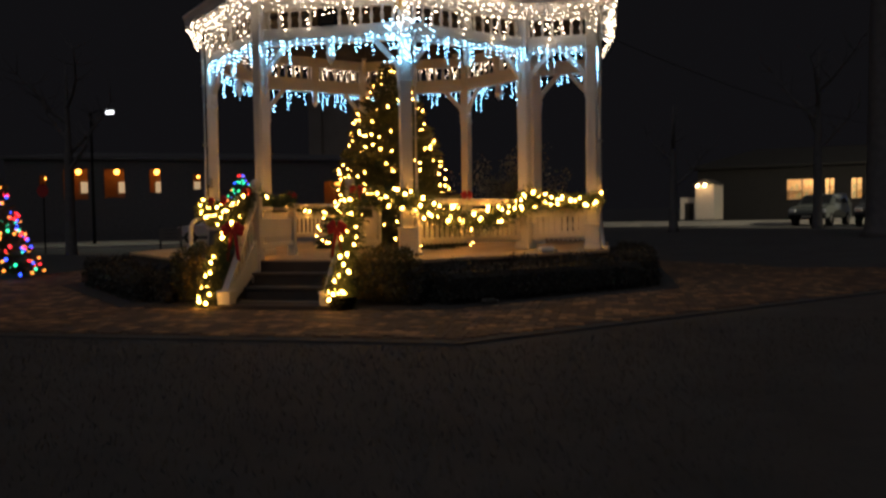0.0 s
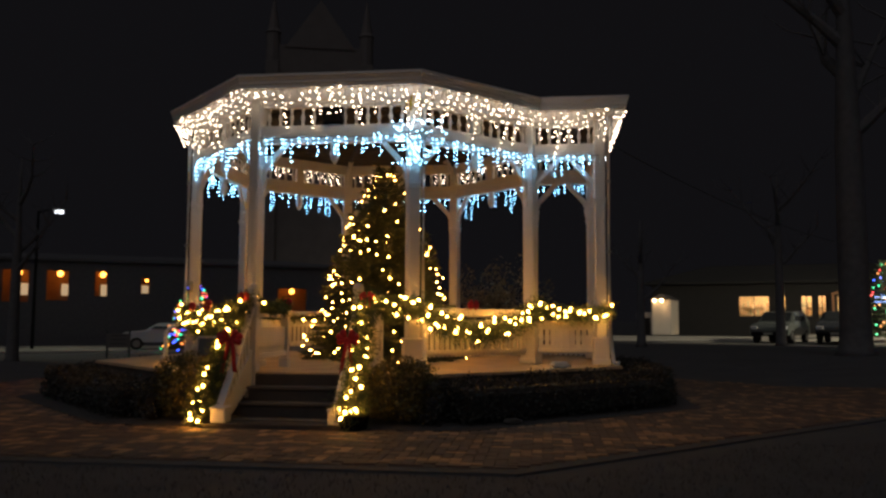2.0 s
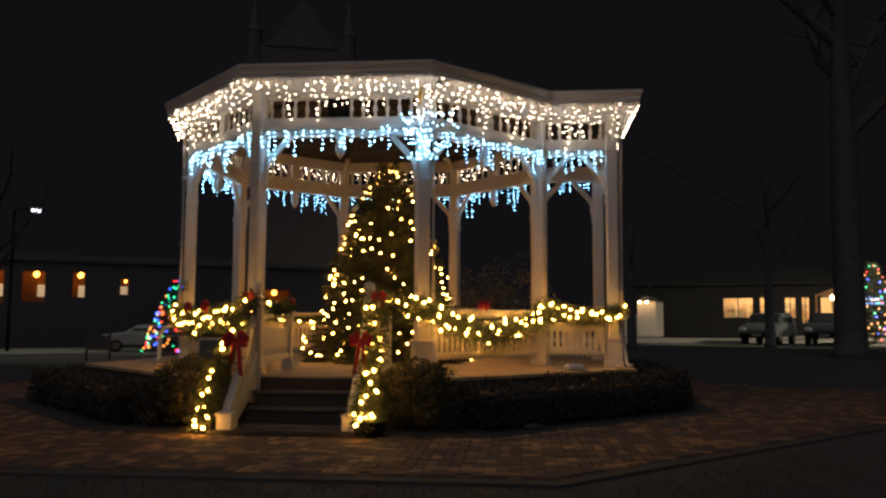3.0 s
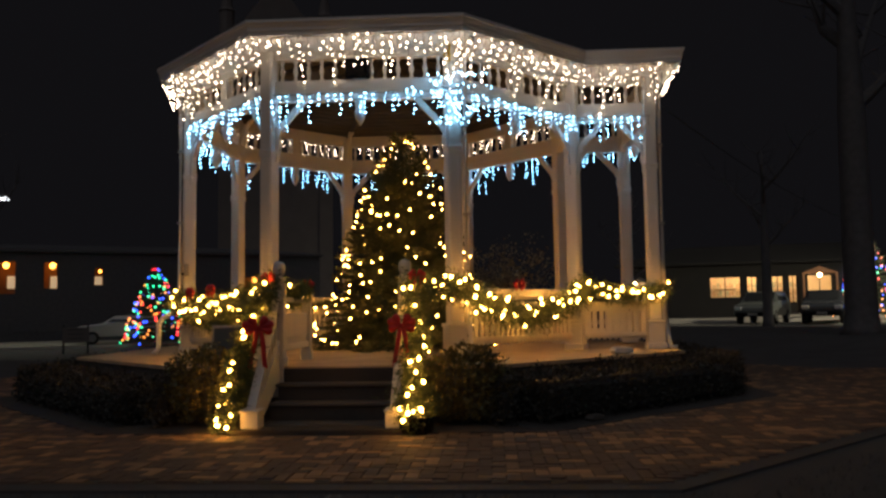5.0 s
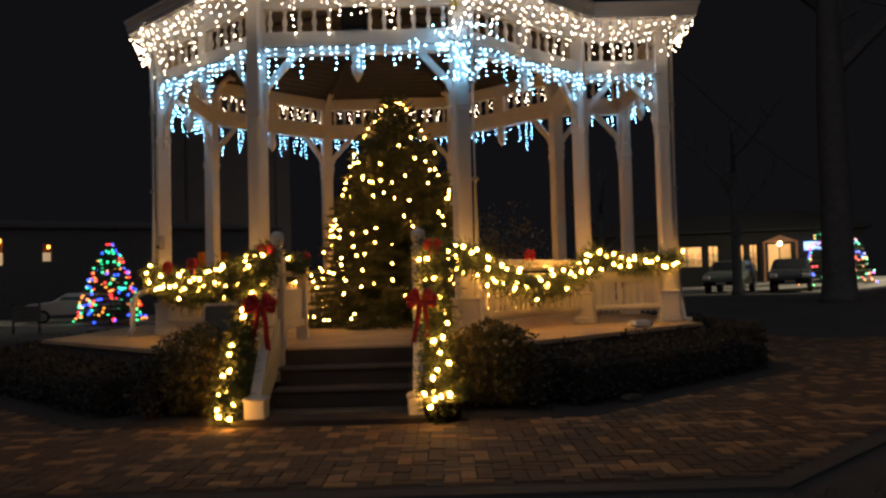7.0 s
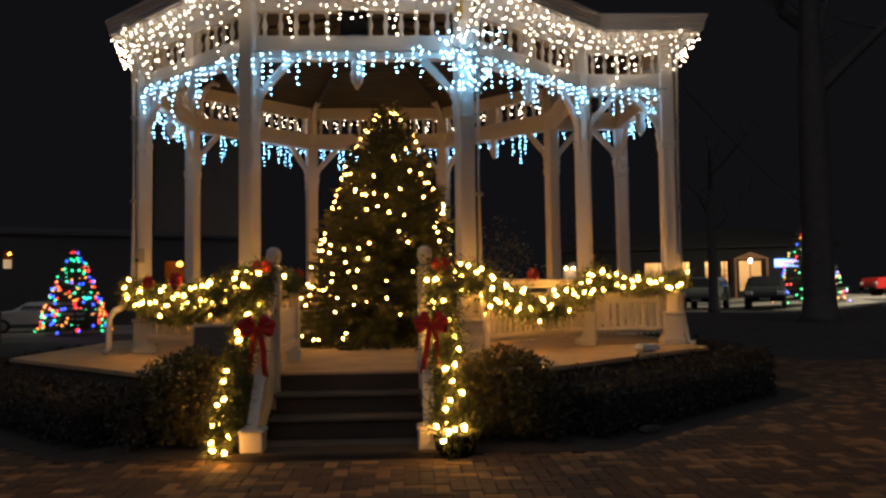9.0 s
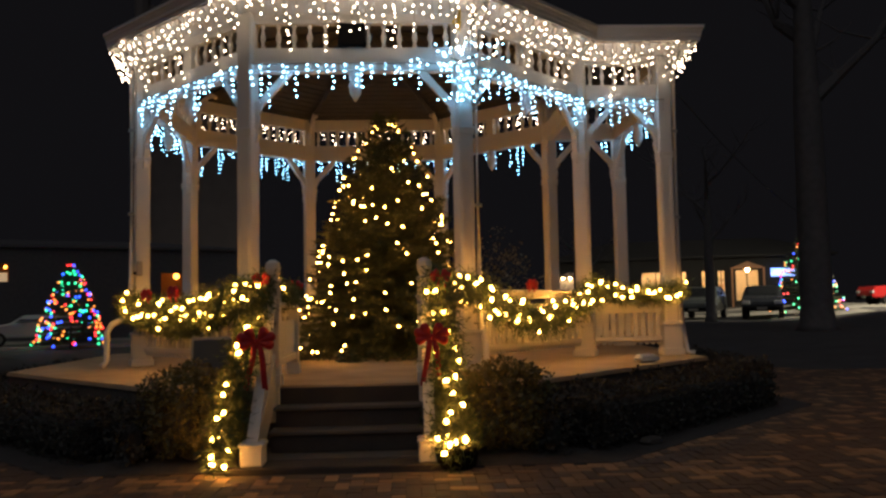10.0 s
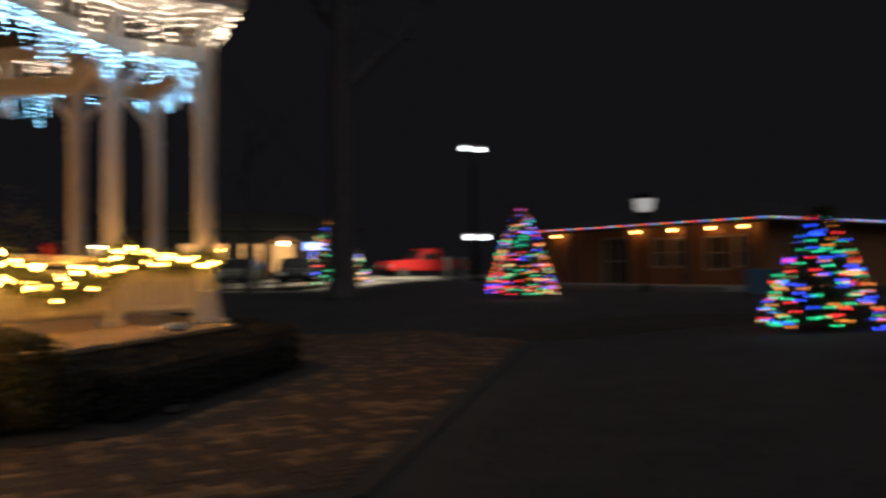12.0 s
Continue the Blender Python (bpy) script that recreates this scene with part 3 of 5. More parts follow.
upper = "warm white icicle lights hanging from the eave"
lower = "cool white icicle lights hanging from the beam"
for k, (m, length) in SIDES.items():
    ln = 2 * (H + 0.43 * 0.414)
    sh = 0.0
    if k in (1, 3):
        ln, sh = H + 0.18 + cut, (cut - H - 0.18) / 2 * (1 if k == 1 else -1)
    led_string("icicle_lights", m @ Matrix.Translation((sh, 0, 0)), ln, LEDW, -0.44, 5.1, (0.12, 0.2, 0.3, 0.4, 0.5, 0.26), 0.098, 10 + k, upper, "warm icicle strings", lean=0.5)
    led_string("icicle_lights", m, length, LEDC, -0.1, 4.38, (0.1, 0.2, 0.3, 0.42, 0.56, 0.22), 0.115, 30 + k, lower, "cool icicle strings")
led_string("icicle_lights", WINGS[0][0] @ Matrix.Translation((0.27, 0, 0)), WING + 0.2, LEDW, -0.44, 5.1, (0.1, 0.18, 0.26, 0.34, 0.44), 0.09, 51, upper, "warm icicle strings", lean=0.5)
led_string("icicle_lights", WINGS[1][0], A + 0.7, LEDW, -0.44, 5.1, (0.12, 0.2, 0.26, 0.34), 0.1, 52, upper, "warm icicle strings", lean=0.5)
led_string("icicle_lights", WINGS[0][0], WING, LEDC, -0.1, 4.36, (0.1, 0.2, 0.3, 0.4, 0.5), 0.1, 53, lower, "cool icicle strings")
led_string("icicle_lights", WINGS[1][0], A, LEDC, -0.1, 4.36, (0.1, 0.2, 0.3, 0.4), 0.1, 54, lower, "cool icicle strings")
led_string("icicle_lights", WINGS[2][0], WING, LEDC, -0.1, 4.36, (0.06, 0.13, 0.2, 0.3), 0.1, 55, lower, "cool icicle strings")
# the thick bundle of spare lights gathered on one front post
rng = random.Random(5)
bundle = thing("icicle_light_bundle", pose(H + 0.02, -P - 0.14, 4.3), "dense bundle of cool icicle lights tied to a post", "string lights")
b = bmesh.new()
tube(b, [(-0.16, -0.02, 0.12), (0, -0.06, 0.05), (0.14, -0.02, 0.14)], 0.008, 5)
part("cable", b, WIRE, bundle)
for i in range(95):
    z = rng.uniform(-0.42, 0.3)
    w = 0.44 if z > -0.1 else 0.2
    part("bulb", LEDC, None, bundle, m=Matrix.Translation((rng.gauss(0.03, w * 0.75), rng.uniform(-0.09, 0.01) - 0.02, z)))


# ---------------------------------------------------------------- greenery
def garland(points, radius, bulbs, seed, label, density=3400, group="lit evergreen garlands"):
    rng = np.random.default_rng(seed)
    pts = np.array(points, float)
    seg = np.linalg.norm(np.diff(pts, axis=0), axis=1)
    cum = np.concatenate([[0], np.cumsum(seg)])
    total = cum[-1]

    def along(s):
        return np.stack([np.interp(s, cum, pts[:, i]) for i in range(3)], axis=1)

    base = pts[0].copy()
    t = thing("garland", Matrix.Translation(base), label, "garland", group)
    n = int(density * total)
    s = rng.uniform(0, total, n)
    roots = along(s) + rng.normal(scale=radius * 0.47, size=(n, 3))
    dirs = rng.normal(size=(n, 3)) + (roots - along(s)) * 6
    part("foliage", needle_mesh("foliage", needles(roots - base, dirs, 0.08, 0.015, rng, 0.2), GARL), GARL, t)
    b = bmesh.new()
    k = max(4, int(total / 0.12))
    tube(b, [Vector(p) for p in along(np.linspace(0, total, k)) - base], 0.02, 5)
    part("stem", b, WIRE, t)
    ss = (np.arange(bulbs) + rng.uniform(-0.35, 0.35, bulbs) + 0.5) / bulbs * total
    off = rng.normal(size=(bulbs, 3))
    off /= np.linalg.norm(off, axis=1, keepdims=True)
    off[:, 1] = -np.abs(off[:, 1]) * 0.8 - 0.2
    off *= radius * rng.uniform(0.6, 1.15, (bulbs, 1))
    for p in along(ss) + off - base:
        part("bulb", C9, None, t, m=pose(*p, *rng.uniform(-70, 70, 2), 0) @ Matrix.Scale(rng.uniform(0.9, 1.15), 4))
    return t


def swag(a, b, sag, n=9):
    return [tuple(a[i] + (b[i] - a[i]) * k / (n - 1) - (sag * math.sin(math.pi * k / (n - 1)) if i == 2 else 0) for i in range(3)) for k in range(n)]


def corner(x, y, z, out=0.2):
    r = math.hypot(x, y)
    return (x * (1 + out / r), y * (1 + out / r), z)


LP, F1, F2, KP, RP = (-P, -H), (-H, -P), (H, -P), (P, -H), (P + WING, -H)
gl = "lit evergreen garland with warm bulbs draped along the balustrade"
garland(swag(corner(*LP, 1.58), corner(*F1, 1.62), 0.16), 0.15, 34, 1, gl)
garland(swag(corner(*LP, 1.5, 0.26), corner(*F1, 1.5, 0.12), 0.3), 0.12, 16, 2, gl)
garland(swag(corner(*F2, 1.62), corner(*KP, 1.66), 0.42), 0.19, 40, 3, gl)
garland(swag((KP[0], KP[1] - 0.2, 1.66), (RP[0] + 0.16, RP[1] - 0.18, 1.6), 0.1), 0.13, 22, 4, gl)
garland(swag(corner(*F1, 1.66, 0.16), (-0.8, -4.68, 1.72), 0.1), 0.13, 14, 5, gl)
garland(swag(corner(*F2, 1.66, 0.16), (0.85, -4.66, 1.72), 0.1), 0.15, 18, 6, gl)
sl = "lit evergreen garland with warm bulbs wound down the stair railing"
garland([(-0.86, -4.74, 1.66), (-0.9, -5.0, 1.42), (-0.94, -5.3, 1.05), (-0.98, -5.6, 0.68), (-0.99, -5.78, 0.32)], 0.14, 13, 7, sl)
garland([(0.88, -4.74, 1.66), (0.92, -5.0, 1.4), (0.95, -5.3, 1.0), (0.96, -5.6, 0.65), (0.98, -5.82, 0.24)], 0.17, 17, 8, sl)
garland([(0.9, -5.8, 0.4), (0.98, -6.0, 0.16)], 0.13, 7, 17, "bunch of lit evergreen at the foot of the stair railing")
garland([(-1.0, -5.76, 0.42), (-1.04, -6.0, 0.17)], 0.11, 7, 18, "bunch of lit evergreen at the foot of the stair railing")
garland([(-0.8, -4.5, 1.62), (-0.78, -3.9, 1.56), (-0.76, -3.15, 1.62)], 0.1, 6, 9, "short evergreen garland along the entrance panel rail")
# back rail garlands, seen across the floor
garland(swag(corner(-H, P, 1.6, -0.12), corner(H, P, 1.6, -0.12), 0.15), 0.1, 10, 12, gl, density=700)
garland(swag(corner(-P, H, 1.6, -0.12), corner(-H, P, 1.6, -0.12), 0.15), 0.1, 8, 13, gl, density=700)


def bow(place, size, turn, tilt, tails, label="red velvet bow with hanging tails tied to the greenery"):
    t = thing("ribbon_bow", pose(*place, tilt, 0, turn) @ Matrix.Diagonal((size, size, size, 1)), label, "bow", "red bows")
    for ang, ln in ((18, 1.0), (52, 0.85), (-14, 0.9), (162, 1.0), (128, 0.85), (194, 0.9)):
        b = bmesh.new()
        bmesh.ops.create_uvsphere(b, u_segments=12, v_segments=9, radius=1.0)
        for q in b.verts:
            u = (q.co.x + 1) / 2
            q.co = Vector((0.08 + u * 0.9 * ln, q.co.y * (0.1 + 0.2 * u) - 0.2, q.co.z * (0.07 + 0.3 * u) * (1 - 0.25 * abs(q.co.y))))
        part("loop", b, RIBBON, t, m=pose(0, 0, 0, 0, -ang, 0), smooth=True)
    b = bmesh.new()
    bmesh.ops.create_icosphere(b, subdivisions=2, radius=0.17, matrix=Matrix.Translation((0, -0.18, 0)))
    part("knot", b, RIBBON, t, smooth=True)
    for s in (-1, 1):
        b = bmesh.new()
        ring = []
        for i in range(9):
            f = i / 8
            c = Vector((s * (0.1 + 0.38 * f) + 0.05 * math.sin(5 * f), -0.2 - 0.1 * math.sin(4 * f), -tails * f))
            ring.append([b.verts.new(c + Vector((dx, 0, 0))) for dx in (-0.14, 0.14)])
        for p, q in zip(ring, ring[1:]):
            b.faces.new((p[0], q[0], q[1], p[1]))
        me = part("tail", b, RIBBON, t, smooth=True)
        so = me.modifiers.new("thickness", "SOLIDIFY")
        so.thickness = 0.03
    return t


bow((-0.8, -5.42, 1.14), 0.185, 12, 0, 2.4)
bow((0.82, -5.4, 1.15), 0.18, -14, 0, 2.5)
bow((-0.86, -4.76, 1.72), 0.115, -20, 0, 1.2)
bow((0.92, -4.78, 1.72), 0.12, 20, 0, 1.4)
bow((-0.74, -3.2, 1.68), 0.11, 0, 0, 1.0)
bow((-2.35, -2.45, 1.64), 0.15, -45, 0, 0.7)
bow((-2.85, -1.95, 1.62), 0.14, -45, 0, 0.7)
bow((2.2, -2.4, 1.66), 0.13, 45, 0, 0.6)
bow((-0.6, 3.0, 1.65), 0.14, 0, 0, 0.7)


def conifer(name, base, height, radius, seed, label, category, bulb_list, bulbs, needle=0.1, rows=30, lift=0.12, mat=FIR, per=14, bulb_r=1.0, group="", full=0.86):
    rng = np.random.default_rng(seed)
    t = thing(name, Matrix.Translation(base), label, category, group)
    b = bmesh.new()
    tube(b, [(0, 0, 0), (0.01, 0, height * 0.5), (0, 0, height * 0.98)], [0.055, 0.04, 0.008], 8)
    part("trunk", b, BARK, t)
    roots, dirs = [], []
    for i in range(rows):
        f = (i + 0.5) / rows
        z = height * (lift + (0.97 - lift) * f)
        r = radius * (1 - f) ** full + 0.05
        count = max(4, int(13 * (1 - f) + 4))
        for j in range(count):
            a = 2 * math.pi * (j + rng.uniform(-0.4, 0.4)) / count + i * 2.4
            ln = r * rng.uniform(0.82, 1.14)
            d = np.array([math.cos(a), math.sin(a), -0.16 + 0.45 * f])
            side = np.array([-math.sin(a), math.cos(a), 0])
            n = max(4, int(ln * per))
            for u in np.linspace(0.22, 1.0, n):
                c = np.array([0, 0, z]) + d * ln * u + np.array([0, 0, -0.08 * u * (1 - f) + 0.1 * u * u])
                for s in (-1, 1, 0):
                    tw = d * 0.8 + side * s * 0.9 + np.array([0, 0, rng.uniform(-0.2, 0.3)])
                    tl = (0.2 - 0.1 * u) * (0.55 + 0.45 * (1 - f)) * (radius / 1.1)
                    for w in (0.15, 0.45, 0.75, 1.0):
                        roots.append(c + tw * tl * w)
                        dirs.append(tw + rng.normal(scale=0.75, size=3))
                        roots.append(c + tw * tl * w)
                        dirs.append(tw + rng.normal(scale=0.75, size=3))
    part("crown", needle_mesh("crown", needles(np.array(roots), np.array(dirs), needle, needle * 0.17, rng), mat), mat, t)
    for i in range(bulbs):
        f = 1 - math.sqrt(rng.uniform(0.0, 1.0)) if i > 5 else 0.97
        f = min(f, 0.985)
        a = i * 2.39996 + rng.uniform(-0.3, 0.3)
        r = (radius * (1 - f) ** full + 0.05) * rng.uniform(1.05, 1.2)
        z = height * (lift + (0.97 - lift) * f) + (-0.1 + 0.4 * f) * r - 0.02
        m = bulb_list[int(rng.integers(len(bulb_list)))]
        part("bulb", m, None, t, m=pose(r * math.cos(a), r * math.sin(a), z, *rng.uniform(-60, 60, 2), 0) @ Matrix.Diagonal((bulb_r, bulb_r, bulb_r, 1)))
    return t


conifer("christmas_tree", (0.28, -0.22, FLOOR), 3.78, 1.36, 21, "full fir Christmas tree with warm bulbs on the bandstand floor", "christmas tree", [C9], 225, needle=0.1, rows=38, lift=0.05, per=16, bulb_r=0.68, full=0.77)
b = bmesh.new()
lathe(b, [(0.2, FLOOR), (0.2, FLOOR + 0.03), (0.09, FLOOR + 0.06), (0.085, FLOOR + 0.2), (0.07, FLOOR + 0.21)], 12, Matrix.Translation((0.28, -0.22, 0)))
solid("tree_stand", b, GREY, "round metal stand under the Christmas tree", "tree stand")

multi = "dark fir tree on the lawn covered in coloured bulbs"
for i, (x, y, h, r) in enumerate(((-14.0, 23.5, 3.85, 1.3), (-8.65, -1.0, 2.45, 0.9), (19.5, 25.4, 3.9, 1.5), (15.55, 5.32, 2.68, 0.8), (13.3, -5.2, 1.95, 0.78))):
    conifer("lit_fir_tree", (x, y, gz(x, y) - 0.02), h, r, 60 + i, multi, "christmas tree", CMESH, (200, 190, 170, 290, 250)[i], needle=0.14, rows=16, lift=0.1, per=7, group="coloured fir trees on the lawn", bulb_r=(1.35, 0.9, 1.1, 0.72, 0.62)[i])


# hedges and shrubs
def leafy(points, size, mat, rng, flat=0.5):
    n = len(points)
    d = rng.normal(size=(n, 3))
    d[:, 2] = np.abs(d[:, 2]) * 0.7 + 0.2
    d /= np.linalg.norm(d, axis=1, keepdims=True)
    s = np.cross(d, rng.normal(size=(n, 3)))
    s /= np.linalg.norm(s, axis=1, keepdims=True)
    ln = size * rng.uniform(0.7, 1.3, (n, 1))
    v = np.empty((n * 4, 3))
    v[0::4], v[1::4], v[2::4], v[3::4] = points, points + d * ln * 0.5 + s * ln * 0.28, points + d * ln, points + d * ln * 0.5 - s * ln * 0.28
    me = bpy.data.meshes.new("leaves")
    me.from_pydata(v.tolist(), [], [(i, i + 1, i + 2, i + 3) for i in range(0, n * 4, 4)])
    me.materials.append(mat)
    return me


def hedge(k, x0, x1, depth, height, seed):
    rng = np.random.default_rng(seed)
    m = Matrix.Rotation(k * math.pi / 4, 4, "Z") @ Matrix.Translation(((x0 + x1) / 2, -PLAT - 0.1 - depth / 2, 0.05))
    t = thing("hedge", m, "low dark clipped hedge against the platform foundation", "hedge", "hedges round the platform")
    w = (x1 - x0) / 2
    b = bmesh.new()
    box(b, -w + 0.1, w - 0.1, -depth / 2 + 0.12, depth / 2 - 0.06, 0, height - 0.12, bevel=0.08)
    part("core", b, CORE, t)
    n = int(2600 * w)
    p = rng.uniform(-1, 1, (n, 3))
    ax = rng.integers(0, 3, n)
    sg = np.where(rng.uniform(size=n) < 0.5, -1, 1)
    p[ax == 0, 0] = sg[ax == 0]
    p[ax == 1, 1] = -1
    p[ax == 2, 2] = 1
    bump = 0.05 * np.sin(p[:, 0] * w * 5 + seed) + 0.04 * np.sin(p[:, 0] * w * 11)
    q = np.stack([p[:, 0] * (w - 0.05), p[:, 1] * (depth / 2 - 0.06) * (1 - 0.12 * np.clip(p[:, 2], 0, 1)), (p[:, 2] * 0.5 + 0.5) * (height - 0.06 + bump)], axis=1)
    q += rng.normal(scale=0.025, size=q.shape)
    part("leaves", leafy(q, 0.05, HEDG, rng), HEDG, t)
    return t


half = (PLAT + 0.4) * math.tan(math.pi / 8)
hedge(0, -half, -1.75, 0.8, 0.5, 1)
hedge(0, 1.75, half, 0.8, 0.5, 2)
for k in (1, 2, 3, 4, 5, 6, 7):
    hedge(k, -half, half, 0.8, 0.56 if k in (1, 2) else 0.5, 3 + k)


def shrub(x, y, rx, ry, h, seed):
    rng = np.random.default_rng(seed)
    t = thing("shrub", Matrix.Translation((x, y, 0.06)), "leafy green boxwood shrub beside the steps", "shrub", "shrubs beside the steps")
    b = bmesh.new()
    for i in range(26):
        a, e = rng.uniform(0, 6.28), rng.uniform(0.35, 1.0)
        tube(b, [(0.04 * math.cos(a), 0.04 * math.sin(a), 0), (rx * 0.45 * math.cos(a), ry * 0.45 * math.sin(a), h * 0.5 * e), (rx * 0.85 * math.cos(a), ry * 0.85 * math.sin(a), h * 0.95 * e)], [0.012, 0.008, 0.004], 4)
    part("stem_fan", b, BARK, t)
    n = 5200
    d = rng.normal(size=(n, 3))
    d /= np.linalg.norm(d, axis=1, keepdims=True)
    r = rng.uniform(0.55, 1.0, (n, 1)) ** 0.6
    lump = 1 + 0.16 * np.sin(d[:, :1] * 7 + seed) * np.cos(d[:, 1:2] * 6)
    p = d * r * lump * np.array([rx, ry, h * 0.52]) + np.array([0, 0, h * 0.5])
    p[:, 2] = np.maximum(p[:, 2], 0.03)
    part("leaves", leafy(p, 0.05, LEAF, rng), LEAF, t)


shrub(-1.42, -5.25, 0.5, 0.42, 0.86, 1)
shrub(1.5, -5.2, 0.5, 0.42, 0.84, 2)


# ---------------------------------------------------------------- fittings of the bandstand
def downspout(pts, label="white metal downspout fixed to a post"):
    t = thing("downspout", Matrix.Translation(pts[-1]), label, "downspout", "downspouts")
    o = Vector(pts[-1])
    b = bmesh.new()
    tube(b, [Vector(p) - o for p in pts], 0.042, 8)
    part("pipe", b, PALE, t, smooth=True)
    for f in (0.25, 0.6):
        b = bmesh.new()
        p = Vector(pts[1]).lerp(Vector(pts[2]), f) - o
        tube(b, [p - Vector((0, 0, 0.02)), p + Vector((0, 0, 0.02))], 0.05, 8)
        part("pipe_strap", b, GREY, t)


downspout([(H + 0.3, -P - 0.2, 5.08), (H + 0.17, -P + 0.02, 4.8), (H + 0.17, -P + 0.02, 1.2), (H + 0.22, -P - 0.1, 0.98), (H + 0.22, -P - 0.12, 0.72), (H + 0.28, -P - 0.2, FLOOR + 0.03)])
downspout([(-P - 0.2, -H - 0.25, 5.08), (-P - 0.1, -H - 0.15, 4.8), (-P - 0.1, -H - 0.15, 1.44), (-P - 0.14, -H - 0.19, 1.35), (-P - 0.3, -H - 0.32, 1.25), (-P - 0.35, -H - 0.36, 1.15), (-P - 0.35, -H - 0.36, 0.76), (-P - 0.4, -H - 0.41, FLOOR + 0.03)])
downspout([(P + WING + 0.2, -H - 0.2, 5.08), (P + WING + 0.15, -H - 0.02, 4.8), (P + WING + 0.15, -H - 0.02, 1.2), (P + WING + 0.18, -H - 0.06, 0.9), (P + WING + 0.2, -H - 0.1, 0.7), (P + WING + 0.3, -H - 0.14, FLOOR + 0.02)])

wire = thing("service_cable", Matrix.Translation((P + WING + 0.15, -H + 0.1, 4.62)), "thin black service cable slung from the bandstand eave to a tree", "cable")
b = bmesh.new()
tube(b, [(0, 0, 0)] + [(8.6 * f, 13.5 * f, -0.6 * f - 0.9 * f * (1 - f)) for f in (0.1, 0.2, 0.35, 0.5, 0.7, 0.85, 1.0)], 0.008, 5)
part("cable", b, WIRE, wire)
spk = thing("loudspeaker", pose(-0.03, -P - 0.07, 4.735), "black box loudspeaker mounted in the frieze", "loudspeaker")
part("cabinet", boxes((-0.165, 0.165, -0.03, 0.16, -0.145, 0.145), bevel=0.012), BLACK, spk)
part("grille", boxes((-0.145, 0.145, -0.038, -0.03, -0.125, 0.125), bevel=0.004), BLACK, spk)
eb = thing("electric_box", pose(-P + 0.02, -H - 0.15, 2.02, 0, 0, -67.5), "small grey outlet box screwed to a post", "electric box")
part("box_body", boxes((-0.05, 0.05, -0.05, 0.03, -0.1, 0.1), bevel=0.01), GREY, eb)
part("box_lid", boxes((-0.045, 0.045, -0.06, -0.05, -0.03, 0.09), bevel=0.004), PALE, eb)
part("plug", boxes((-0.02, 0.015, -0.085, -0.05, -0.085, -0.045), bevel=0.005), BLACK, eb)
plaque = thing("plaque", pose(-1.32, -4.88, 0.0, -12, 0, 6), "dark tilted plaque with pale rim on posts", "plaque")
part("board", boxes((-0.22, 0.22, -0.02, 0.02, 0.72, 1.16), bevel=0.01), PLAQ, plaque)
part("rim", boxes((-0.235, 0.235, -0.028, 0.028, 1.155, 1.185), (-0.235, -0.215, -0.026, 0.026, 0.7, 1.16), (0.215, 0.235, -0.026, 0.026, 0.7, 1.16), bevel=0.005), GREY, plaque)
for sx in (-0.15, 0.15):
    part("leg", boxes((sx - 0.025, sx + 0.025, -0.02, 0.025, -0.1, 0.73), bevel=0.004), BLACK, plaque)


def flood(x, y, z, turn, k=1.0, mat=PALE):
    t = thing("floodlight_fixture", pose(x, y, z, 0, 0, turn), "small white unlit floodlight fixture lying low", "floodlight", "floodlight fixtures")
    b = bmesh.new()
    box(b, -0.15 * k, 0.15 * k, -0.09 * k, 0.09 * k, 0.0, 0.1 * k, bevel=0.045 * k)
    part("housing", b, mat, t)
    part("lens", boxes((-0.12 * k, 0.12 * k, -0.096 * k, -0.088 * k, 0.02, 0.085 * k), bevel=0.006), mat, t)
    part("cable_gland", boxes((0.14 * k, 0.2 * k, -0.02, 0.02, 0.02, 0.06), bevel=0.008), GREY, t)


flood(3.62, -2.62, FLOOR, 20)
# Also a white fixture; its dimness is put into the dark FOUND colour.
flood(2.95, -5.0, 0.036, 40, 0.8, FOUND)
pot = thing("planter_pot", pose(1.0, -5.83, 0.0), "dark round planter pot at the foot of the steps", "planter")
b = bmesh.new()
lathe(b, [(0.14, 0.03), (0.17, 0.05), (0.2, 0.2), (0.205, 0.22), (0.18, 0.22), (0.17, 0.18)], 16)
part("pot", b, BLACK, pot, smooth=True)
rr = np.random.default_rng(77)
pp = rr.normal(size=(900, 3)) * np.array([0.12, 0.12, 0.1]) + np.array([0, 0, 0.3])
part("evergreen_sprig", needle_mesh("sprigs", needles(pp, rr.normal(size=(900, 3)) + np.array([0, 0, 0.6]), 0.1, 0.012, rr), GARL), GARL, pot)


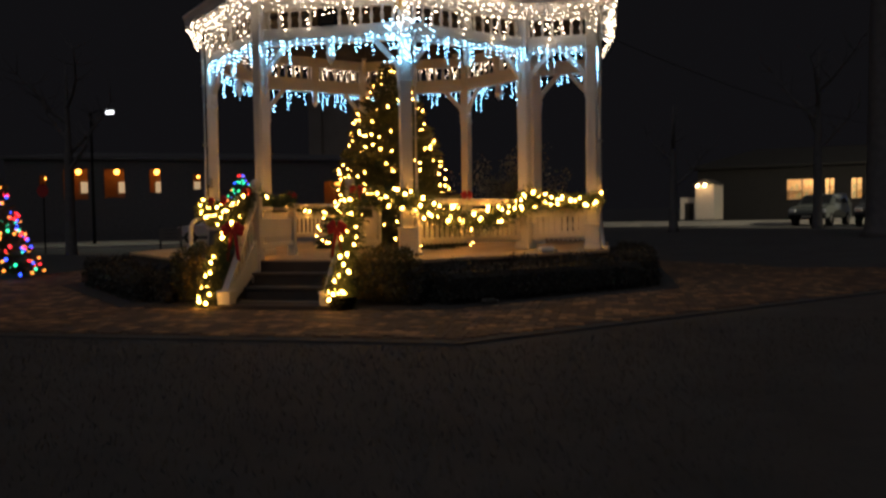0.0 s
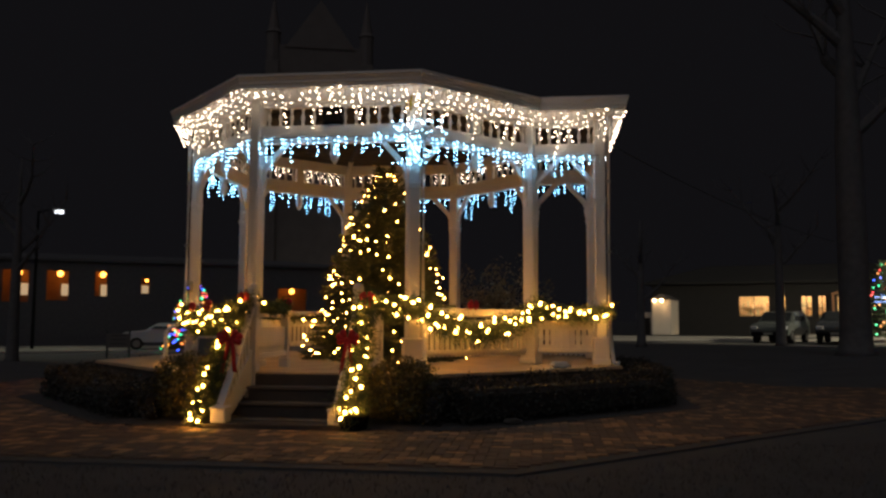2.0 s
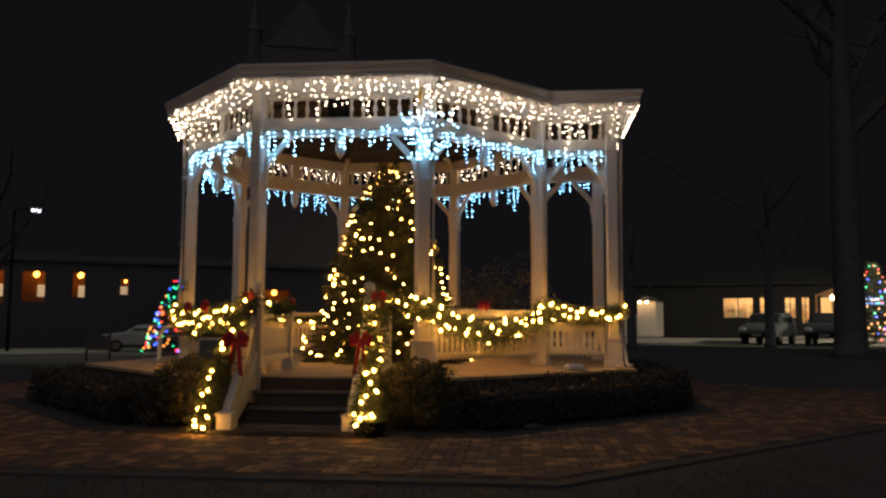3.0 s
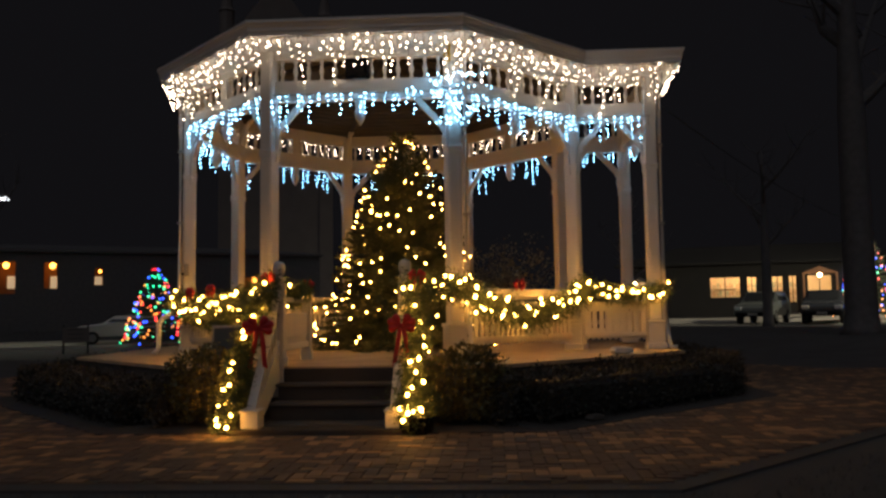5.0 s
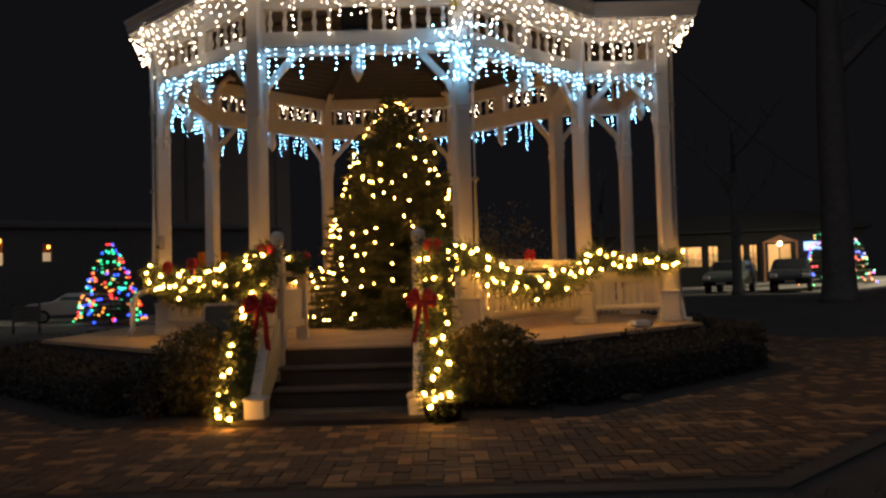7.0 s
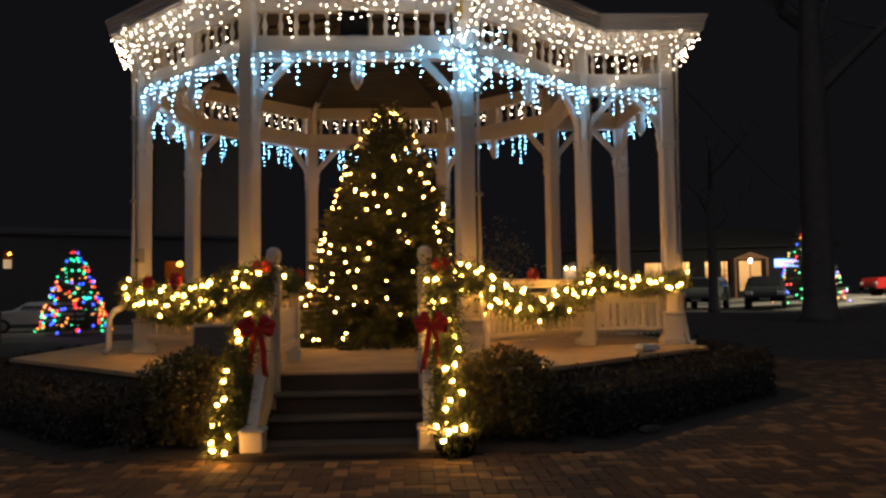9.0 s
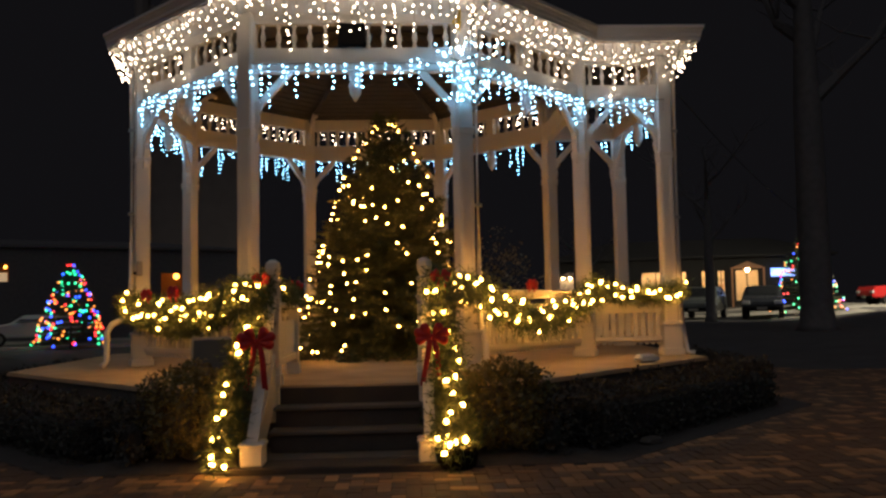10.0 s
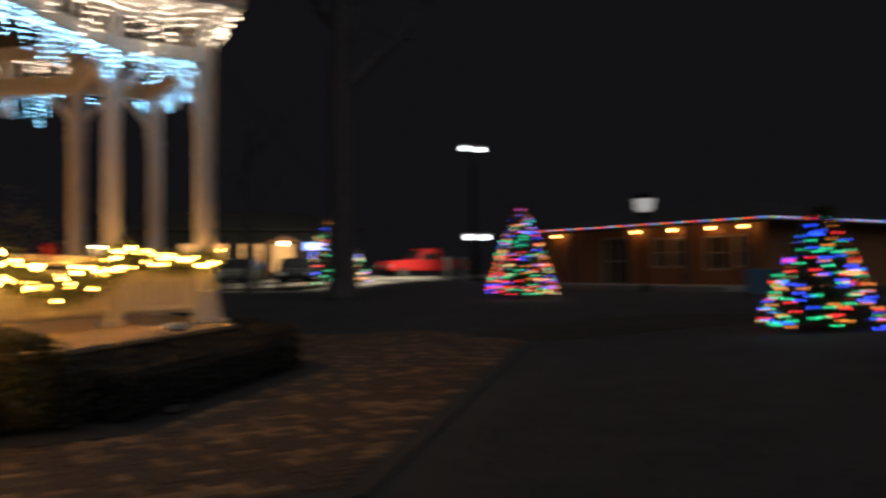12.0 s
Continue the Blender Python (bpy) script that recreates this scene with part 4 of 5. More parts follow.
# ---------------------------------------------------------------- trees
def bare_tree(x, y, d, h, seed, label, forks=5, first=0.45):
    rng = random.Random(seed)
    t = thing("tree", Matrix.Translation((x, y, gz(x, y) - 0.05)), label, "tree")
    b = bmesh.new()
    lathe(b, [(d * 0.72, 0), (d * 0.56, 0.25), (d * 0.5, 0.8), (d * 0.46, h * 0.25), (d * 0.42, h * first), (d * 0.3, h * 0.62), (d * 0.16, h * 0.85), (d * 0.04, h)], 14)
    part("trunk", b, BARK, t, smooth=True)
    for i in range(forks):
        a = 2 * math.pi * i / forks + rng.uniform(-0.5, 0.5)
        z0 = h * (first + 0.4 * i / forks)
        ln = h * rng.uniform(0.28, 0.42)
        p = [Vector((0, 0, z0))]
        for s in range(1, 5):
            p.append(p[-1] + Vector((math.cos(a), math.sin(a), 0.75 + 0.15 * s)).normalized() * ln / 4 + Vector((rng.uniform(-1, 1), rng.uniform(-1, 1), 0)) * 0.04 * ln)
        b = bmesh.new()
        tube(b, p, [d * 0.22, d * 0.17, d * 0.12, d * 0.08, d * 0.03], 7)
        for q in p[1:]:
            for j in range(3):
                dd = Vector((rng.uniform(-1, 1), rng.uniform(-1, 1), rng.uniform(0.1, 1))).normalized()
                tube(b, [q, q + dd * ln * 0.2, q + dd * ln * 0.36 + Vector((0, 0, 0.06 * ln))], [d * 0.05, d * 0.03, d * 0.01], 4)
        part("limb", b, BARK, t)
    return t


bare_tree(13.5, 12.5, 0.98, 16, 3, "large dark tree trunk standing on the lawn", 6)
bare_tree(14.0, 23.0, 0.42, 8, 4, "slim dark tree beside the road", 5)
bare_tree(7.5, 20.2, 0.36, 5.5, 5, "small forked dark tree beside the road", 4, first=0.36)
bare_tree(-20.5, 10.5, 0.5, 8, 6, "dark bare tree on the common", 5)
bare_tree(-15.5, 11.5, 0.4, 7.5, 7, "dark bare tree on the common", 5)

# small leafy tree behind the bandstand, caught by its lights
orn = thing("ornamental_tree", Matrix.Translation((2.1, 6.6, 0)), "small twiggy tree behind the bandstand caught by its lights", "tree")
rr = np.random.default_rng(8)
b = bmesh.new()
tube(b, [(0, 0, 0), (0.05, 0, 0.8), (0, 0.04, 1.6)], [0.1, 0.08, 0.06], 8)
pts = []
for i in range(34):
    a, e, ln = rr.uniform(0, 6.28), rr.uniform(0.1, 1.2), rr.uniform(1.0, 2.1)
    q = [Vector((0, 0, rr.uniform(1.2, 1.7)))]
    for k in range(5):
        q.append(q[-1] + Vector((math.cos(a) * math.cos(e), math.sin(a) * math.cos(e), math.sin(e))) * ln / 5 + Vector(rr.normal(scale=0.06, size=3)))
    tube(b, q, [0.03, 0.022, 0.016, 0.011, 0.007, 0.003], 5)
    pts += [np.array(p) for p in q[2:]]
part("trunk", b, material("smooth_grey_bark", (0.14, 0.12, 0.1), 0.8), orn)
base = np.array(pts)
cord = thing("extension_cord", pose(H - 0.06, -P - 0.13, 4.86), "yellow extension cord coiled at a post top", "extension cord")
cb = bmesh.new()
tube(cb, [(0.05, 0, 0.2), (0.04, -0.02, 0.05), (0.0, -0.03, -0.06), (-0.04, -0.02, 0.0), (0.0, -0.02, 0.07), (0.05, -0.02, 0.0), (0.03, -0.03, -0.1)], 0.014, 6)
part("cable", cb, material("yellow_cable", (0.6, 0.42, 0.03), 0.5), cord)
p = base[rr.integers(len(base), size=2600)] + rr.normal(scale=0.11, size=(2600, 3))
part("leaves", leafy(p, 0.085, PALELEAF, rr), PALELEAF, orn)


# ---------------------------------------------------------------- buildings
def wall_frame(x, y, ux, uy, z):
    """A frame with x along a facade and y into the building."""
    u = Vector((ux, uy, 0)).normalized()
    w = Vector((-u.y, u.x, 0))
    return Matrix(((u.x, w.x, 0, x), (u.y, w.y, 0, y), (0, 0, 1, z), (0, 0, 0, 1)))


def facade(parent, length, height, openings, mat, thick=0.25, x0=0.0):
    """Wall with openings (x0, x1, z0, z1) cut through, as butted blocks of one wall."""
    x = x0
    blocks = []
    for a, c, z0, z1 in sorted(openings):
        if a > x:
            blocks.append((x, a, 0, thick, 0, height))
        if z0 > 0:
            blocks.append((a, c, 0, thick, 0, z0))
        blocks.append((a, c, 0, thick, z1, height))
        x = c
    blocks.append((x, x0 + length, 0, thick, 0, height))
    for k in blocks:
        part("wall_panel", boxes(k), mat, parent)


def shell(parent, x0, x1, y1, h, mat, roof_h, over=0.5, roofmat=ROOF):
    part("side_wall", boxes((x0, x0 + 0.25, 0.25, y1, 0, h)), mat, parent)
    part("side_wall", boxes((x1 - 0.25, x1, 0.25, y1, 0, h)), mat, parent)
    part("back_wall", boxes((x0 + 0.25, x1 - 0.25, y1 - 0.25, y1, 0, h)), mat, parent)
    b = bmesh.new()
    c = [(x0 - over, -over, h), (x1 + over, -over, h), (x1 + over, y1 + over, h), (x0 - over, y1 + over, h)]
    lo = [b.verts.new(p) for p in c]
    up = [b.verts.new((p[0], p[1], p[2] + 0.14)) for p in c]
    ym, ins = y1 / 2, min(y1 / 2, (x1 - x0) / 3)
    r0, r1 = b.verts.new((x0 + ins, ym, h + roof_h)), b.verts.new((x1 - ins, ym, h + roof_h))
    b.faces.new(lo[::-1])
    for k in range(4):
        b.faces.new((lo[k], lo[(k + 1) % 4], up[(k + 1) % 4], up[k]))
    b.faces.new((up[0], up[1], r1, r0))
    b.faces.new((up[1], up[2], r1))
    b.faces.new((up[2], up[3], r0, r1))
    b.faces.new((up[3], up[0], r0))
    part("roof", b, roofmat, parent)


# house with lit porch bays
house = thing("house", wall_frame(-30.2, 26.2, 1, 0.56, 0.35), "dark house with orange-lit porch bays at night", "house")
ops = [(1.8, 2.3, 2.3, 3.6), (3.1, 4.6, 2.0, 4.0), (5.4, 6.7, 2.1, 4.0), (8.0, 8.8, 2.4, 4.0), (10.6, 11.2, 2.6, 3.7), (18.9, 20.9, 1.2, 3.2)]
facade(house, 24, 4.5, ops, HOUSEW)
part("foundation", boxes((0.02, 23.98, 0.02, 7.9, -1.2, 0.0)), HOUSEW, house)
shell(house, 0, 24, 8, 4.5, HOUSEW, 0.7, 0.2, HOUSEW)
part("porch_back_wall", boxes((1.2, 21.5, 1.5, 1.6, 0, 4.4)), WOODW, house)
for a, c, z0, z1 in ops:
    w = part("window", boxes((a, a + 0.07, 0.02, 0.1, z0, z1), (c - 0.07, c, 0.02, 0.1, z0, z1), (a + 0.07, c - 0.07, 0.02, 0.1, z1 - 0.07, z1), (a + 0.07, c - 0.07, 0.02, 0.1, z0, z0 + 0.07)), HOUSEW, house)
    part("porch_lamp", ball("globe", 0.19 if c - a > 0.8 else 0.1, PORCH), None, house, m=Matrix.Translation(((a + c) / 2 + 0.1, 0.7, z1 - 0.22)))
for x in (4.2, 6.4, 8.6, 10.95):
    part("inner_window", boxes((x - 0.2, x + 0.2, 1.42, 1.47, 2.5, 3.2), bevel=0.01), glow("lit_window_pane", (1.0, 0.72, 0.42), 0.4, sampled=False), house)

# shop with wide lit windows
shop = thing("shop", wall_frame(11.2, 45.6, 7.2, -2.3, 0.55), "low shop with wide brightly lit windows", "shop")
ops = [(5.9, 8.0, 1.25, 2.8), (8.3, 9.05, 1.25, 2.8), (9.9, 10.7, 1.25, 2.8), (10.95, 11.55, 0.9, 2.8), (12.1, 13.7, 0.6, 2.8)]
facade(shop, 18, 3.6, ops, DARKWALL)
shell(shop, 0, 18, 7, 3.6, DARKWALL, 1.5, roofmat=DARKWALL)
part("shop_back_wall", boxes((0.3, 17.7, 3.2, 3.3, 0, 3.5)), PLASTER, shop)
part("shop_floor", boxes((0.3, 17.7, 0.25, 3.2, 0.0, 0.08)), WOODW, shop)
for x in (6.9, 8.7, 10.6, 13.0):
    part("ceiling_tube", boxes((x - 0.8, x + 0.8, 1.3, 1.5, 3.2, 3.28), bevel=0.02), TUBE, shop)
rng = random.Random(3)
for x in (6.3, 7.1, 7.9, 8.7, 10.3, 11.3):
    sh = part("shelf_unit", boxes((x - 0.35, x + 0.35, 2.6, 3.0, 0.9, 0.94), (x - 0.35, x + 0.35, 2.6, 3.0, 1.45, 1.49), (x - 0.35, x + 0.35, 2.6, 3.0, 2.0, 2.04), (x - 0.38, x - 0.35, 2.6, 3.0, 0.08, 2.2), (x + 0.35, x + 0.38, 2.6, 3.0, 0.08, 2.2)), CLAP, shop)
    for z in (0.94, 1.49, 2.04):
        for i in range(4):
            hh = rng.uniform(0.18, 0.4)
            part("packet", boxes((x - 0.32 + i * 0.16, x - 0.2 + i * 0.16, 2.62, 2.85, z, z + hh), bevel=0.01), GOODS, sh)
for a, c, z0, z1 in ops:
    mid = (a + c) / 2
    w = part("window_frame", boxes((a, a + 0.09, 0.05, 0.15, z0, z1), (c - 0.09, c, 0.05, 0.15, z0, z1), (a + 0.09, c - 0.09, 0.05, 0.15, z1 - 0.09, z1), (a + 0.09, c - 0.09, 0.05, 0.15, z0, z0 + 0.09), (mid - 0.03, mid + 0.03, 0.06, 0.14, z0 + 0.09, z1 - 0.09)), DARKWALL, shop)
b = bmesh.new()
gv = [b.verts.new(p) for p in ((11.8, -0.8, 2.85), (14.0, -0.8, 2.85), (12.9, -0.8, 3.3), (11.8, 0, 2.85), (14.0, 0, 2.85), (12.9, 0, 3.3))]
for f in ((0, 1, 2), (0, 2, 5, 3), (1, 4, 5, 2), (0, 3, 4, 1)):
    b.faces.new([gv[i] for i in f])
part("porch_gable", b, WOODW, shop)
for x in (11.85, 13.85):
    part("porch_post", boxes((x, x + 0.12, -0.78, -0.66, 0, 2.85), bevel=0.01), WOODW, shop)
part("porch_lamp", ball("porch_globe", 0.13, TUBE), None, shop, m=Matrix.Translation((12.9, -0.3, 2.72)))
sg = part("lit_sign", boxes((14.4, 15.9, -0.25, -0.1, 2.25, 2.8), bevel=0.02), SIGNB, shop, "glowing blue sign box")
part("sign_writing", boxes((14.65, 15.65, -0.262, -0.252, 2.45, 2.6), bevel=0.002), glow("white_sign_letters", (0.8, 0.9, 1.0), 3, sampled=False), sg)

# little white outbuilding under floodlights
shed = thing("outbuilding", wall_frame(10.4, 39.6, 1, -0.35, 0.62) @ Matrix.Diagonal((0.9, 0.9, 0.86, 1)), "small white clapboard outbuilding lit by eave lamps", "outbuilding")
for i in range(14):
    part("board", boxes((0, 1.35, -0.02 + 0.004 * (i % 2), 0.02, 0.1 + i * 0.18, 0.28 + i * 0.18), bevel=0.004), CLAP, shed)
part("body", boxes((0, 1.35, 0.02, 3.0, 0, 2.65)), CLAP, shed)
part("lean_to", boxes((-1.2, 0, 0.4, 2.8, 0, 1.7), bevel=0.02), CLAP, shed)
part("lean_to_door", boxes((-0.85, -0.2, 0.37, 0.4, 0, 1.3), bevel=0.01), DARKWALL, shed)
b = bmesh.new()
gv = [b.verts.new(p) for p in ((-0.15, -0.35, 2.65), (1.5, -0.35, 2.65), (1.5, 3.1, 2.65), (-0.15, 3.1, 2.65), (0.67, -0.2, 3.1), (0.67, 3.1, 3.1))]
for f in ((0, 1, 4), (1, 2, 5, 4), (2, 3, 5), (3, 0, 4, 5), (3, 2, 1, 0)):
    b.faces.new([gv[i] for i in f])
part("roof", b, ROOF, shed)
for x in (0.3, 0.8):
    part("eave_lamp", ball("eave_globe", 0.08, TUBE), None, shed, m=Matrix.Translation((x, -0.5, 2.6)))

# church with square tower, barely lit
church = thing("church", wall_frame(-20.2, 50.6, 8.4, 2.3, 0.6), "dark stone church tower with gable and corner pinnacles", "church")
part("tower", boxes((0.3, 8.9, 0, 8, 0, 24.5), bevel=0.05), STONE, church)
for x in (0.0, 8.1):
    part("buttress", boxes((x, x + 1.1, -0.3, -0.003, 0, 23), bevel=0.05), STONE, church)
b = bmesh.new()
gv = [b.verts.new(p) for p in ((1.6, -0.1, 24.3), (7.6, -0.1, 24.3), (7.6, 0.5, 24.3), (1.6, 0.5, 24.3), (4.6, -0.1, 28.6), (4.6, 0.5, 28.6))]
for f in ((0, 1, 4), (2, 3, 5), (1, 2, 5, 4), (3, 0, 4, 5)):
    b.faces.new([gv[i] for i in f])
part("gable", b, STONE, church)
for x in (0.1, 8.1):
    part("pinnacle", lathe(bmesh.new(), [(0.6, 23), (0.6, 25.5), (0.7, 25.6), (0.5, 25.9), (0.05, 28.8)], 8, Matrix.Translation((x + 0.5, 0.3, 0))), STONE, church)
part("nave", boxes((0.5, 8.7, 8, 30, 0, 9)), STONE, church)
part("louvre_window", boxes((3.8, 5.4, -0.06, 0.02, 16, 20.5), bevel=0.02), BLACK, church)

# long low wooden building with coloured lights along the eave
lodge = thing("lodge", wall_frame(25.9, 16.2, 0, -1, 0.56), "long low wooden building with lit porch and coloured eave lights", "building")
ops = [(3.6, 4.9, 0.1, 2.1), (6.3, 7.1, 0.8, 2.0), (7.3, 8.1, 0.8, 2.0), (8.9, 10.0, 0.7, 2.0), (10.2, 10.9, 0.8, 2.0)]
facade(lodge, 11.5, 2.4, ops, WOODW)
shell(lodge, 0, 11.5, 9, 2.4, WOODW, 1.2, 0.7)
for a, c, z0, z1 in ops:
    mid, zm = (a + c) / 2, (z0 + z1) / 2
    w = part("window", boxes((a, a + 0.08, 0.03, 0.12, z0, z1), (c - 0.08, c, 0.03, 0.12, z0, z1), (a + 0.08, c - 0.08, 0.03, 0.12, z1 - 0.08, z1), (a + 0.08, c - 0.08, 0.03, 0.12, z0, z0 + 0.08), (mid - 0.025, mid + 0.025, 0.04, 0.11, z0 + 0.08, z1 - 0.08), (a + 0.08, mid - 0.025, 0.04, 0.11, zm - 0.02, zm + 0.02), (mid + 0.025, c - 0.08, 0.04, 0.11, zm - 0.02, zm + 0.02)), CLAP, lodge)
    part("pane", boxes((a + 0.08, c - 0.08, 0.14, 0.15, z0 + 0.08, z1 - 0.08)), GLASS, w)
for x in (0.3, 2.2, 5.4, 8.4, 11.1):
    part("porch_post", boxes((x, x + 0.16, -0.6, -0.44, 0, 2.4), bevel=0.015), BARK, lodge)
for x in (0.9, 5.7, 7.6, 9.4, 10.8):
    part("soffit_lamp", ball("soffit_globe", 0.056, glow("soffit_lamp_glow", (1.0, 0.45, 0.12), 36)), None, lodge, m=Matrix.Translation((x, -0.25, 2.25)))
part("porch_slab", boxes((0, 11.5, -2.2, 0, -0.3, 0.17), bevel=0.02), KERB, lodge)
eave_lights = thing("eave_light_string", lodge.matrix_world @ Matrix.Translation((0, -0.74, 2.5)), "string of coloured bulbs along the lodge eave", "string lights")
tb = bmesh.new()
tube(tb, [(-0.7, 0, 0), (7, 0, -0.01), (12.2, 0, 0)], 0.01, 4)
part("cable", tb, WIRE, eave_lights)
for i in range(54):
    part("bulb", CMESH[(i * 7 + i // 5) % 4], None, eave_lights, m=Matrix.Translation((-0.6 + i * 0.24, -0.02, 0)) @ Matrix.Scale(0.75, 4))
eave_lights = thing("eave_light_string", Matrix.Translation((26, 3.96, 3.06)), "string of coloured bulbs along the lodge eave", "string lights")
tb = bmesh.new()
tube(tb, [(-0.8, 0, 0), (5, 0, -0.01), (9.6, 0, 0)], 0.01, 4)
part("cable", tb, WIRE, eave_lights)
for i in range(40):
    part("bulb", CMESH[(i * 5 + i // 3) % 4], None, eave_lights, m=Matrix.Translation((-0.7 + i * 0.25, -0.02, 0)) @ Matrix.Scale(0.75, 4))


# ---------------------------------------------------------------- street furniture
def street_lamp(x, y, h, head, label, arms=(1,), reach=1.2):
    t = thing("street_lamp", Matrix.Translation((x, y, gz(x, y))), label, "street lamp", "street lamps")
    b = bmesh.new()
    tube(b, [(0, 0, 0), (0, 0, h * 0.5), (0, 0, h)], [0.1, 0.08, 0.06], 8)
    part("pole", b, BLACK, t)
    for s in arms:
        b = bmesh.new()
        tube(b, [(0, 0, h - 0.1), (s * 0.35 * reach, 0, h + 0.05), (s * (reach - 0.2), 0, h + 0.08)], 0.035, 6)
        part("arm", b, BLACK, t)
        hd = part("head", boxes((s * reach - 0.3, s * reach + 0.3, -0.16, 0.16, h + 0.02, h + 0.14), bevel=0.04), GREY, t)
        part("lens", boxes((s * reach - 0.2, s * reach + 0.2, -0.12, 0.12, h - head, h + 0.02), bevel=0.03), STREET, hd)
    return t


street_lamp(-24.0, 25.6, 7.5, 0.14, "tall street lamp with a cold white head")
street_lamp(24.85, 20.6, 6.7, 0.16, "tall twin-headed parking lot lamp", (1, -1), 0.45)
street_lamp(25.3, 20.9, 2.3, 0.22, "short twin-headed parking lot lamp", (1, -1), 0.45)
lan = thing("post_lantern", Matrix.Translation((22.45, 7.05, gz(22.45, 7.05) - 0.12)), "post-top lantern with frosted glass head", "street lamp")
b = bmesh.new()
lathe(b, [(0.12, 0), (0.1, 0.3), (0.05, 0.4), (0.045, 2.75), (0.12, 2.8), (0.12, 2.86)], 10)
part("pole", b, BLACK, lan)
b = bmesh.new()
lathe(b, [(0.2, 2.9), (0.3, 3.0), (0.35, 3.34)], 12)
part("lantern_glass", b, glow("lantern_glass_glow", (1.0, 0.97, 0.95), 0.3, sampled=False), lan)
part("lamp_core", ball("core", 0.09, STREET, 1.8), None, lan, m=Matrix.Translation((0, 0, 3.2)))
b = bmesh.new()
lathe(b, [(0.38, 3.36), (0.36, 3.4), (0.12, 3.52), (0.03, 3.58)], 12)
part("lantern_cap", b, BLACK, lan)

for x, y, zc, kind in ((-13.4, 7.2, 1.75, "stop"), (25.9, 23.1, 1.0, "post"), (25.2, 23.5, 1.0, "post")):
    g = gz(x, y)
    t = thing("road_sign" if kind == "stop" else "marker_post", Matrix.Translation((x, y, g)), "red octagonal road sign on a thin post" if kind == "stop" else "white marker post beside the road", "sign")
    if kind == "stop":
        b = bmesh.new()
        tube(b, [(0, 0, 0), (0, 0, 2.35)], 0.025, 6)
        part("pole", b, BLACK, t)
        b = bmesh.new()
        tube(b, [(0, -0.03, 2.1), (0, -0.05, 2.1)], 0.22, 8)
        part("sign_face", b, REDS, t)
    else:
        part("post_body", boxes((-0.14, 0.14, -0.08, 0.08, 0, 1.15), bevel=0.02), SIGN, t)
        part("post_cap", boxes((-0.16, 0.16, -0.1, 0.1, 1.15, 1.2), bevel=0.01), GREY, t)
bd = thing("notice_board", pose(-15, 18, gz(-15, 18), 0, 0, 25), "pale weathered notice board on two posts", "sign")
part("board", boxes((-0.5, 0.5, -0.03, 0.03, 0.45, 1.05), bevel=0.01), STONE, bd)
for z in (0.6, 0.78, 0.95):
    part("writing", boxes((-0.3, 0.3, -0.036, -0.031, z, z + 0.03)), PLAQ, bd)
for x in (-0.45, 0.45):
    part("leg", boxes((x - 0.04, x + 0.04, 0.03, 0.1, 0, 1.2), bevel=0.01), PLAQ, bd)
ab = thing("sandwich_board", pose(22.35, 2.43, gz(22.35, 2.43), 0, 0, 70) @ Matrix.Diagonal((1, 1, 0.75, 1)), "light blue folding sign board on the lawn", "sign")
part("front_board", boxes((-0.4, 0.4, -0.2, -0.16, 0.05, 1.05), bevel=0.01), BLUEP, ab)
part("back_board", boxes((-0.4, 0.4, 0.16, 0.2, 0.05, 1.05), bevel=0.01), BLUEP, ab)
part("hinge", boxes((-0.3, 0.3, -0.16, 0.16, 1.0, 1.03)), GREY, ab)


